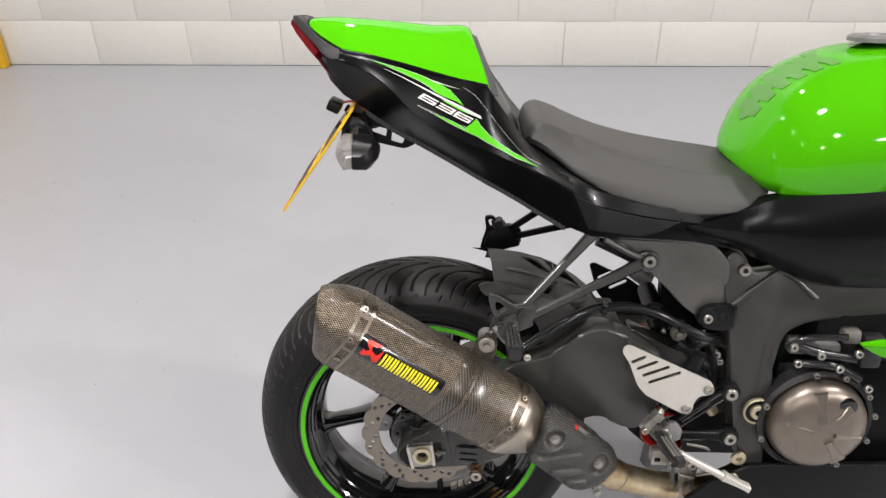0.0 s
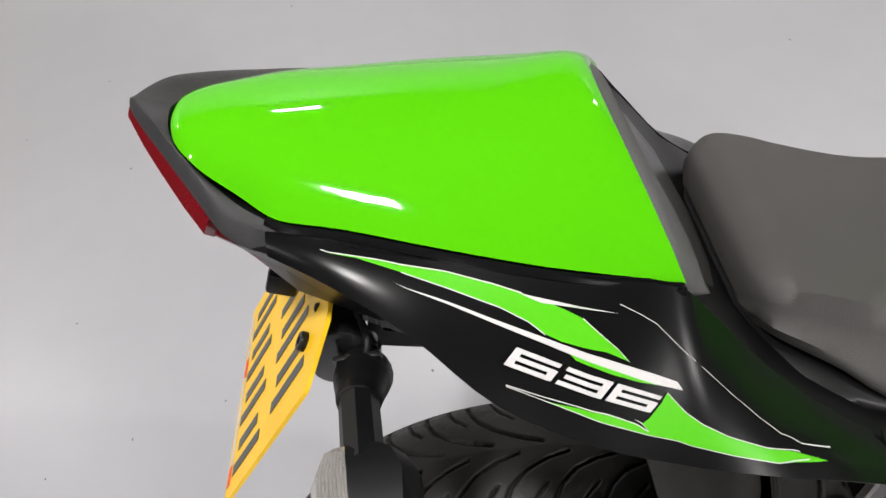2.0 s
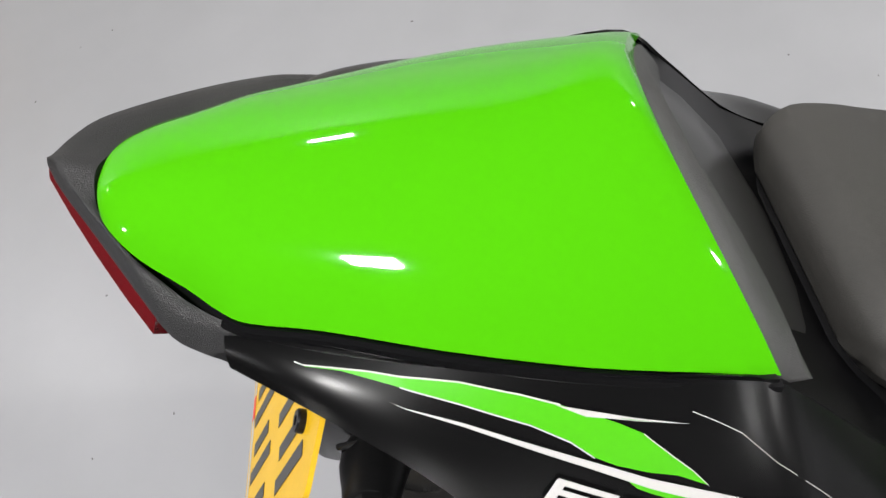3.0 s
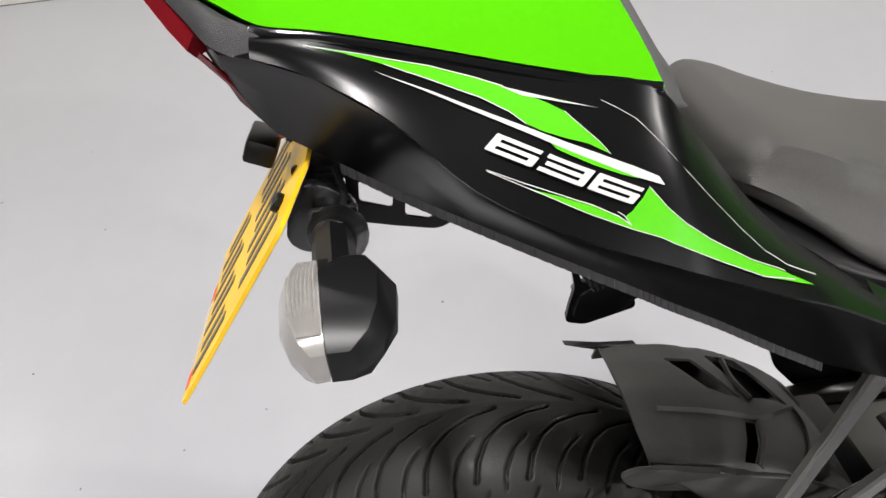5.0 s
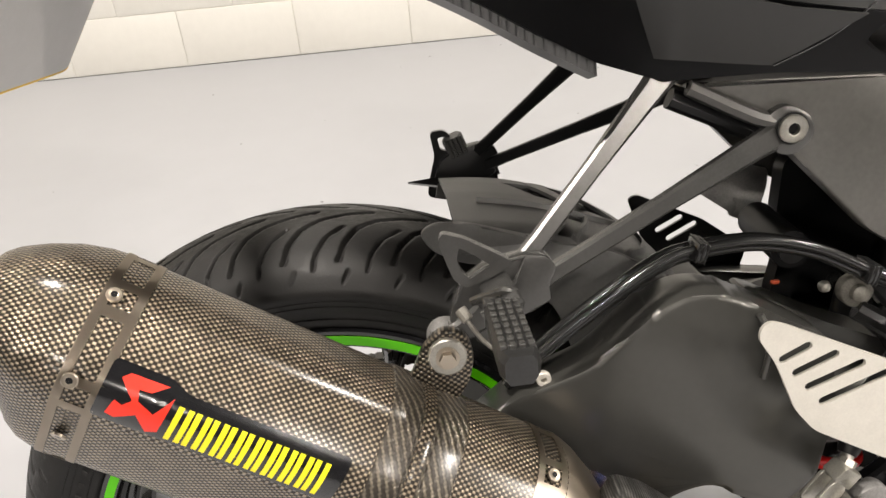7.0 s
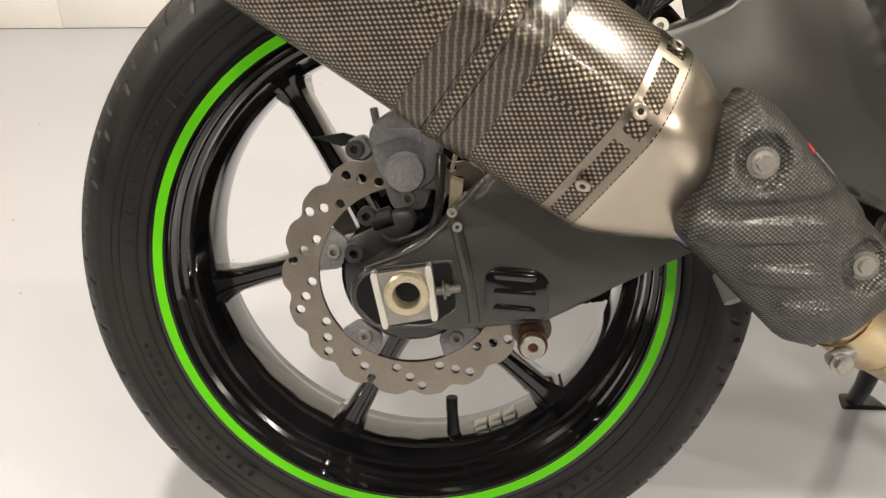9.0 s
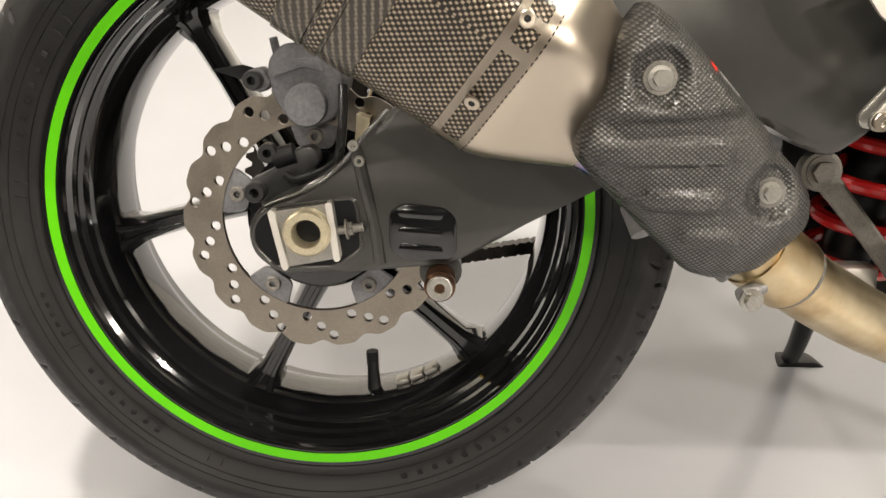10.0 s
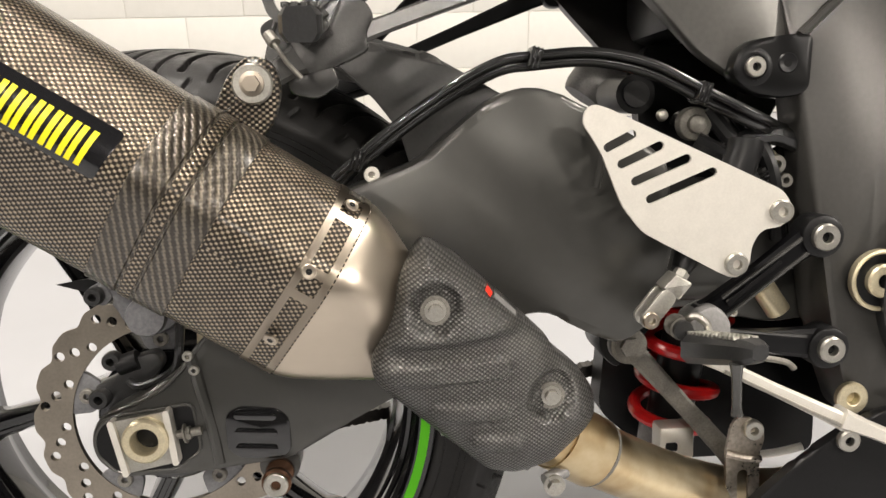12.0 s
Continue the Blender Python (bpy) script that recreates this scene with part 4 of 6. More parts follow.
# -- hugger --
def hugger():
    g = group_part("rear_hugger", bike, "textured grey plastic hugger with a pointed tip over the tyre")
    line = smooth_path([(.122, 0, .314), (.160, 0, .310), (.200, 0, .302), (.240, 0, .288), (.280, 0, .264), (.315, 0, .234), (.340, 0, .196)], 4)
    across = [(-.104, -.022), (-.100, -.012), (-.094, -.003), (-.084, .001), (-.045, .004), (-.010, .006), (.030, .005), (.062, .002), (.070, -.006), (.072, -.020)]
    xs, zs = [p.x for p in line], [p.z for p in line]

    def skin(x, y):
        return float(np.interp(x, xs, zs) + np.interp(y, [a[0] for a in across], [a[1] for a in across]))

    outline = [(.116, .072), (.120, .066), (.122, .030), (.125, -.015), (.1265, -.060), (.128, -.094), (.130, -.103), (.165, -.104), (.20, -.104), (.26, -.104), (.34, -.102), (.34, .072), (.289, .072), (.20, .072)]
    slots = ([(.178, .036), (.205, .038), (.220, .014), (.236, -.014), (.222, -.013), (.206, -.006)], [(.222, .048), (.256, .054), (.276, .028), (.292, .006), (.262, -.003), (.244, -.012), (.236, .014)],
             [(.228, -.043), (.239, -.043), (.231, -.070), (.219, -.092), (.209, -.092), (.220, -.068)], [(.300, .050), (.328, .046), (.328, .004), (.310, .018)])
    bm = bmesh.new()
    edges = []
    for lp in (outline, *slots):
        vs = [bm.verts.new((x, y, 0)) for x, y in lp]
        edges += [bm.edges.new((vs[k], vs[(k + 1) % len(vs)])) for k in range(len(vs))]
    bmesh.ops.triangle_fill(bm, use_beauty=True, edges=edges)
    for _ in range(5):
        long = [e for e in bm.edges if e.calc_length() > .009]
        if not long:
            break
        bmesh.ops.subdivide_edges(bm, edges=long, cuts=1)
        bmesh.ops.triangulate(bm, faces=bm.faces[:])
    for v in bm.verts:
        v.co.z = skin(v.co.x, v.co.y)
    bmesh.ops.recalc_face_normals(bm, faces=bm.faces)
    bmesh.ops.solidify(bm, geom=bm.faces[:], thickness=.003)
    part("crown", bm, M_hug, g, flat_angle=30)
    # raised edges round the side window and along the slots
    for ridge in (((.150, -.036), (.200, -.038), (.242, -.037), (.272, -.016), (.295, .004)), ((.296, .000), (.297, -.022), (.284, -.060), (.262, -.096)), ((.242, -.042), (.236, -.066), (.222, -.094)), ((.128, -.097), (.165, -.099), (.211, -.100), (.255, -.100), (.275, -.098)), ((.240, .046), (.238, .014), (.246, -.012))):
        loops = []
        pts = smooth_path([(x, y, 0) for x, y in ridge], 5)
        for k, p in enumerate(pts):
            d = (pts[min(k + 1, len(pts) - 1)] - pts[max(k - 1, 0)]).normalized()
            s_ = Vector((-d.y, d.x, 0))
            loops.append([Vector((q.x, q.y, skin(q.x, q.y) + h)) for q, h in ((p - s_ * .0030, -.001), (p - s_ * .0012, .0042), (p + s_ * .0012, .0042), (p + s_ * .0030, -.001))])
        part("ridge", loft(loops), M_hug, g, flat_angle=30)
    tip = [Vector((.122, .068, .314)), Vector((.090, .086, .307)), Vector((.122, .078, .302)), Vector((.160, .074, .306))]
    part("tip", loft([[p + Vector((0, -.012, .004)) for p in tip], [p + Vector((0, .004, -.002)) for p in tip]]), M_satin, g, flat_angle=20)
    low = rounded([(.099, .316), (.112, .324), (.140, .320), (.19, .302), (.245, .276), (.262, .258), (.235, .256), (.18, .272), (.130, .284), (.108, .298)], .008)
    part("lower_lip", plate(low, lambda x, z: -.112 + .35 * (.32 - z), lambda x, z: -.105 + .35 * (.32 - z), bevel=.002), M_hug, g)
    part("side_web", plate(rounded([(.132, .308), (.165, .304), (.250, .284), (.305, .252), (.345, .190), (.300, .185), (.240, .205), (.216, .196), (.205, .235), (.185, .262)], .008), -.104, -.098, bevel=.002), M_hug, g)
    part("inner_liner", loft([[Vector((p.x, yy, p.z - .010 + dz)) for yy, dz in ((-.085, -.008), (-.04, 0), (.06, 0), (.06, -.004), (-.085, -.014))] for p in line[4:]]), M_satin, g, flat_angle=40)
    part("front_bridge", box(.30, .36, -.09, .07, .19, .215, .008), M_satin, g)
    bolt(g, (.300, -.062, .246), .006, .004, M_zinc)


hugger()

# -- tail --
YC = -.016
# x, top edge (y, z), ridge (y, z), lower edge (y, z)
TAIL = ((-.188, (-.029, .724), (-.030, .721), (-.029, .716)), (-.178, (-.034, .722), (-.036, .716), (-.034, .708)), (-.152, (-.074, .704), (-.078, .696), (-.070, .684)), (-.136, (-.092, .698), (-.104, .688), (-.076, .650)),
        (-.115, (-.100, .696), (-.116, .686), (-.087, .630)), (-.080, (-.116, .693), (-.140, .679), (-.092, .608)), (-.040, (-.126, .685), (-.165, .659), (-.096, .582)),
        (.000, (-.134, .677), (-.190, .625), (-.114, .566)), (.050, (-.142, .667), (-.205, .599), (-.126, .541)), (.100, (-.148, .657), (-.209, .577), (-.126, .511)),
        (.125, (-.148, .628), (-.209, .566), (-.133, .499)), (.160, (-.150, .580), (-.207, .550), (-.134, .479)), (.195, (-.158, .546), (-.204, .535), (-.135, .457)),
        (.235, (-.166, .517), (-.198, .511), (-.137, .434)), (.278, (-.172, .502), (-.186, .484), (-.140, .418)), (.360, (-.166, .478), (-.172, .462), (-.140, .416)),
        (.440, (-.152, .466), (-.158, .448), (-.132, .408)), (.520, (-.138, .462), (-.146, .43), (-.122, .39)))


def mirror(p):
    return Vector((p[0], -.050 - p[1], p[2]))


def tail():
    t = group_part("tail_unit", bike, "gloss black tail fairing with green and white graphics")
    loops = []
    for x, (yt, zt), (yr, zr), (yb, zb) in TAIL:
        ztc = zt + (.010 if x < .11 else -.012)
        half = [(x, yt * .55, ztc), (x, yt, zt), (x, yr * .6 + yt * .4, zr * .6 + zt * .4), (x, yr, zr), (x, yr + .004, zr - .006), (x, yb * .5 + yr * .5 + .004, (zr + zb) / 2), (x, yb, zb), (x, yb + .022, zb - .006 if x < .2 else zb), (x, max(YC - .03, yb * .5 + YC * .5), zb + .010)]
        half = [(px, min(py, -.0255), pz) for px, py, pz in half]
        loops.append([Vector(p) for p in half] + [mirror(p) for p in half[::-1]])
    part("tail_body", loft(loops), M_under, t, flat_angle=24)
    # upper side panels, a little proud of the body
    for flip in (False, True):
        rows_ = []
        for x, (yt, zt), (yr, zr), _ in TAIL[4:14]:
            pts = []
            for k in range(7):
                f = k / 6
                bulge = .0035 * math.sin(math.pi * f)
                pts.append(Vector((x, yt + (yr - yt) * f - .003 - bulge * .7, zt + (zr - zt) * f + .0015 + bulge * .6)))
            rows_.append(pts)
        rows_ = [smooth_path([r[k] for r in rows_], 4) for k in range(7)]
        bm = bmesh.new()
        vs = [[bm.verts.new(mirror(p) if flip else p) for p in r] for r in rows_]
        for a, b in zip(vs, vs[1:]):
            for i in range(len(a) - 1):
                bm.faces.new((a[i], a[i + 1], b[i + 1], b[i]))
        bmesh.ops.recalc_face_normals(bm, faces=bm.faces)
        bmesh.ops.solidify(bm, geom=bm.faces[:], thickness=.002)
        ob = part("side_panel", bm, M_panel, t, flat_angle=30)
        if not flip:
            skin = ob
    # rear surround, lens and pale fin line
    lens = []
    for x, y, z, k in ((-.2030, -.0125, .7325, .45), (-.1905, -.030, .7210, .85), (-.1770, -.0500, .7115, 1), (-.1635, -.0705, .7010, 1), (-.151, -.0900, .6920, .8)):
        lens.append([Vector((x + .004 * k, y + .004 * k, z + .006 * k)), Vector((x, y, z + .005 * k)), Vector((x - .0055 * k, y - .0035 * k, z - .003)), Vector((x - .001 * k, y + .001 * k, z - .011 * k)), Vector((x + .012 * k, y + (YC - y) * .2 * k, z - .006 * k)), Vector((x + .012 * k, y + (YC - y) * .2 * k, z + .004 * k))])
    part("tail_lamp", loft(lens), M_redlens, t, "dark red tail lamp lens")
    part("tail_lamp", loft([[Vector((p.x, -.022 - p.y, p.z)) for p in lp] for lp in lens]), M_redlens, t, "dark red tail lamp lens")
    part("lamp_edge", tube([(-.1512, -.0868, .6850), (-.1435, -.0818, .6722), (-.1370, -.0800, .6625), (-.1245, -.0800, .6400)], [.0022, .0024, .0024, .0016], 8, 5), M_redlens, t, "thin red lens edge below the tail lamp")
    # a band round the cowl: outer edge and inner edge, from the front round the tip
    outer = ((-.106, -.115, .6825), (-.120, -.112, .685), (-.130, -.108, .688), (-.142, -.101, .694), (-.154, -.085, .7035), (-.168, -.065, .7125), (-.182, -.045, .7215), (-.192, -.031, .728), (-.199, -.020, .7325))
    inner = ((-.100, -.111, .6985), (-.110, -.1035, .7030), (-.118, -.099, .7060), (-.128, -.092, .7095), (-.138, -.083, .7140), (-.150, -.072, .7200), (-.160, -.061, .7265), (-.167, -.050, .7310), (-.1715, -.038, .7345))
    far_rise = (.6945, .6985, .702, .707, .717, .7285, .7385, .7410, .7412)
    loops = []

    def station(o, top, i):
        crown = top.lerp(i, .45) + Vector((0, 0, .0022))
        loops.append([o, o.lerp(top, .55) + (o - i).normalized() * .0012, top, top.lerp(crown, .5) + Vector((0, 0, .0006)), crown, crown.lerp(i, .7) + Vector((0, 0, .0004)), i, i - Vector((0, 0, .010)), o.lerp(i, .5) - Vector((0, 0, .004))])

    for o, i in zip(outer, inner):
        o, i = Vector(o), Vector(i)
        station(o, o + Vector((.002, .0035, .0085)), i - Vector((.0015, .0015, .003)))
    station(Vector((-.2015, -.0135, .7335)), Vector((-.1995, -.0135, .7415)), Vector((-.1735, -.026, .7362)))
    for o, i, rise in zip(outer[::-1], inner[::-1], far_rise[::-1]):
        station(Vector((o[0], -.028 - o[1], rise - .009)), Vector((o[0] + .002, -.028 - o[1] - .003, rise)), Vector((i[0], -.052 - i[1], i[2])))
    for x, yo, rise in ((-.07, .088, .6845), (-.02, .094, .6745), (.03, .097, .6640)):
        station(Vector((x, yo, rise - .009)), Vector((x, yo - .003, rise)), Vector((x, yo - .022, rise + .001)))
    loops = [list(p) for p in zip(*[smooth_path(c, 3) for c in zip(*loops)])]
    part("rear_surround", loft(loops), M_grain, t, "grained black surround behind the seat cowl", flat_angle=40)
    # ribbed under-strip along the lower edge
    strip = [(p[0], p[3][0] + .004, p[3][1] - .003) for p in TAIL[5:14]]
    line = smooth_path(strip, 6)
    for k in range(0, len(line) - 1):
        a, b = line[k], line[k + 1]
        bm = loft([[q + Vector((0, dy, dz)) for dy, dz in ((0, .004), (-.001, -.006), (.030, -.012), (.032, .002))] for q in (a, a.lerp(b, .5), a.lerp(b, .72), a.lerp(b, 1.0))])
        bm.verts.ensure_lookup_table()
        for v in bm.verts[8:12]:
            v.co.y += .0007 if v.co.y < a.y + .01 else 0
        part("under_rib", bm, M_rib, t, flat_angle=20)
    return t, skin


tail_unit, side_skin = tail()


def side_cover(t):
    """Satin cover with its grey reflection coloured in, gloss strip and seam on the tail's lower flank beneath the
    seat.
    """
    def flank(x, z, lift):
        for (x0, t0, r0, b0), (x1, t1, r1, b1) in zip(TAIL, TAIL[1:]):
            if x <= x1:
                break
        k = (x - x0) / (x1 - x0)
        (yt, zt), (yr, zr), (yb, zb) = ((p[0] + (q[0] - p[0]) * k, p[1] + (q[1] - p[1]) * k) for p, q in ((t0, t1), (r0, r1), (b0, b1)))
        if z <= zr:
            f = min((zr - z) / (zr - zb), 1.0)
            return Vector((x, yr + (yb - yr) * f - lift, z - lift * .4))
        f = max((zt - z) / max(zt - zr, .002), 0)
        return Vector((x, yt + (yr - yt) * f - lift, z + lift))

    def sheet(nm, low, high, mat, lift, label=""):
        """A skin between two lines of (x, z) that run along the flank."""
        bm = bmesh.new()
        n, m = 28, 8

        def along(line, u):
            d = u * (len(line) - 1)
            k = min(int(d), len(line) - 2)
            return Vector(line[k]).lerp(Vector(line[k + 1]), d - k)

        grid = []
        for i in range(n + 1):
            a, b = along(low, i / n), along(high, i / n)
            grid.append([bm.verts.new(flank(*a.lerp(b, j / m), lift)) for j in range(m + 1)])
        for p, q in zip(grid, grid[1:]):
            for j in range(m):
                bm.faces.new((p[j], p[j + 1], q[j + 1], q[j]))
        bmesh.ops.recalc_face_normals(bm, faces=bm.faces)
        bmesh.ops.solidify(bm, geom=bm.faces[:], thickness=.0012)
        return part(nm, bm, mat, t, label, flat_angle=50)

    # lighter sheet over the body where this facet reflects grey
    sheet("side_cover", [(.269, .4370), (.297, .4325), (.325, .4280), (.352, .424)], [(.236, .5095), (.278, .4832), (.350, .4632), (.405, .4536)], M_sheen, .0022, "satin black side cover beneath the seat, its grey reflection put into the colour")
    part("seam", tube([flank(.410, .4560, .003), flank(.384, .4400, .003), flank(.352, .4240, .003)], .0013, 8, 4), M_gloss, t)
    strip = []
    for x, (yt, zt), (yr, zr), _ in TAIL[13:17]:
        zt = max(zt, zr + .012)
        strip.append([Vector((x - .004, yt + (yr - yt) * f - .0022, zt + (zr - zt) * f + .0022)) for f in (0, .25, .5, .75, 1)])
    strip = [smooth_path([r[k] for r in strip], 5) for k in range(5)]
    bm = bmesh.new()
    vs = [[bm.verts.new(p) for p in r] for r in strip]
    for a, b in zip(vs, vs[1:]):
        for k in range(len(a) - 1):
            bm.faces.new((a[k], a[k + 1], b[k + 1], b[k]))
    bmesh.ops.recalc_face_normals(bm, faces=bm.faces)
    bmesh.ops.solidify(bm, geom=bm.faces[:], thickness=.0012)
    part("gloss_strip", bm, M_strip, t, "glossy black strip under the seat edge", flat_angle=60)


side_cover(tail_unit)


def decals(t, skin):
    """Cuts and prints laid on the side panel by dropping their outline onto it along y."""
    rows_ = TAIL[4:14]

    def drop(x, z, lift):
        for (x0, t0, r0, _), (x1, t1, r1, _) in zip(rows_, rows_[1:]):
            if x <= x1 or x1 == rows_[-1][0]:
                break
        s = min(max((x - x0) / (x1 - x0), 0), 1)
        yt, zt = t0[0] + (t1[0] - t0[0]) * s, t0[1] + (t1[1] - t0[1]) * s
        yr, zr = r0[0] + (r1[0] - r0[0]) * s, r0[1] + (r1[1] - r0[1]) * s
        f = min(max((zt - z + .0015) / max(zt - zr, .004), -.05), 1.0)
        bulge = .0035 * math.sin(math.pi * max(f, 0))
        return Vector((x, yt + (yr - yt) * f - .003 - bulge * .7 - lift * .8 - .0006, zt + (zr - zt) * f + .0015 + bulge * .6 + lift * .6 + .0004))

    def lay(nm, outline, mat, lift=.0005, label=""):
        bm = bmesh.new()
        vs = [bm.verts.new((x, 0, z)) for x, z in outline]
        es = [bm.edges.new((vs[i], vs[(i + 1) % len(vs)])) for i in range(len(vs))]
        bmesh.ops.triangle_fill(bm, use_beauty=True, edges=es)
        for _ in range(4):
            long = [e for e in bm.edges if e.calc_length() > .005]
            if not long:
                break
            bmesh.ops.subdivide_edges(bm, edges=long, cuts=1)
            bmesh.ops.triangulate(bm, faces=bm.faces[:])
        for v in bm.verts:
            v.co = drop(v.co.x, v.co.z, lift)
        return part(nm, bm, mat, t, label)

    green1 = [(-.083, .691), (-.052, .685), (-.017, .677), (.006, .670), (.021, .6646), (.032, .6603), (.043, .6553), (.051, .651), (.059, .6433), (.067, .636), (.072, .6301), (.061, .636), (.049, .640), (.038, .644), (.030, .648), (.022, .654), (.008, .6613), (-.009, .668), (-.018, .6717), (-.041, .6803), (-.064, .687)]
    lay("green_flash", green1, M_decalgreen, .0006, "green printed flash edged in white")
    def rim(pts, w0, w1):
        """A thin line along points, its width going from w0 to w1."""
        n = len(pts) - 1
        back = [(x, z - .6 * (w0 + (w1 - w0) * k / n)) for k, (x, z) in enumerate(pts)]
        lay("white_edge", list(pts) + back[::-1], M_white, .0009)

    rim([(-.083, .6914), (-.052, .6854), (-.017, .6774), (.006, .6704), (.021, .6650)], .0005, .0010)
    rim([(.051, .6513), (.059, .6437), (.067, .6364), (.072, .6304)], .0009, .0007)
    rim([(-.041, .6805), (-.018, .6719), (.008, .6615), (.022, .6542), (.030, .6482)], .0006, .0010)
    lay("white_edge", [(.019, .6650), (.042, .6582), (.070, .6500), (.046, .6560), (.030, .6598)], M_white, .0009)
    lay("green_flash", [(.030, .6612), (.042, .6576), (.060, .6527), (.046, .6564)], M_decalgreen, .0014)
    lay("white_stripe", [(-.046, .678), (-.018, .667), (.029, .647), (.063, .6323), (.084, .6230), (.096, .6172), (.0985, .6130), (.083, .6190), (.062, .6290), (.029, .6446), (-.018, .6660)], M_white, .0010)
    lay("green_flash", [(.039, .641), (.065, .6283), (.082, .621), (.085, .618), (.076, .621), (.062, .627), (.044, .636)], M_decalgreen, .0007)
    lay("green_flash", [(.090, .6137), (.098, .604), (.108, .5941), (.121, .584), (.144, .5684), (.182, .5462), (.150, .5605), (.120, .5770), (.093, .5920), (.0774, .5985), (.0560, .6085), (.0400, .6165), (.0270, .6228), (.0420, .6178), (.0579, .6115), (.0715, .6045), (.0775, .6000), (.0745, .6040), (.0790, .6055), (.086, .6100)], M_decalgreen, .0006, "green printed flash edged in white")
    rim([(.0061, .6334), (.0239, .6258), (.0420, .6186), (.0579, .6121), (.0715, .6050), (.0775, .6004)], .0006, .0009)
    rim([(.0775, .6004), (.0745, .6046), (.0712, .6068)], .0009, .0005)
    rim([(.0061, .6330), (.0270, .6230), (.0400, .6168), (.0560, .6088), (.0774, .5988), (.093, .5923), (.120, .5773), (.150, .5608), (.170, .5525)], .0006, .0006)
    rim([(.090, .6141), (.098, .6044), (.108, .5945), (.121, .5844), (.144, .5688), (.165, .5567)], .0010, .0005)
    # catch-light on the side panel's front crease, drawn as a white line
    rim([(.0715, .6537), (.0805, .6487), (.089, .6432), (.0992, .6322), (.1138, .6142), (.1285, .5962), (.143, .5795), (.1553, .5668), (.1675, .5575), (.186, .5470)], .0006, .0005)
    # the three digits, squared and leaning
    o, ex, ez = Vector((.0066, .6408)), Vector((.0720, -.0325)), Vector((.0080, .0048))

    def at(a, b):
        return o + ex * a + ez * b

    def stroke(p, q, w=.115):
        """One bar of a digit between two places given along the word and up it."""
        (a0, b0), (a1, b1) = p, q
        if abs(b1 - b0) < .01:
            return [at(a0, b0 - w), at(a1, b0 - w), at(a1, b0 + w), at(a0, b0 + w)]
        h = .026
        return [at(a0 - h, b0 - w * .8), at(a0 + h, b0 - w * .8), at(a1 + h, b1 + w * .8), at(a1 - h, b1 + w * .8)]

    for i, shape in enumerate(("six", "three", "six")):
        d = .348 * i
        bars = [((d + .0, .1), (d + .305, .1)), ((d + .02, .5), (d + .305, .5)), ((d + .0, .9), (d + .305, .9)), ((d + .288, .1), (d + .288, .5))]
        bars.append(((d + .020, .1), (d + .020, .9)) if shape == "six" else ((d + .288, .5), (d + .288, .9)))
        for p, q in bars:
            lay("digit_bar", stroke(p, q), M_white, .0021 + .0001 * bars.index((p, q)))


decals(tail_unit, side_skin)


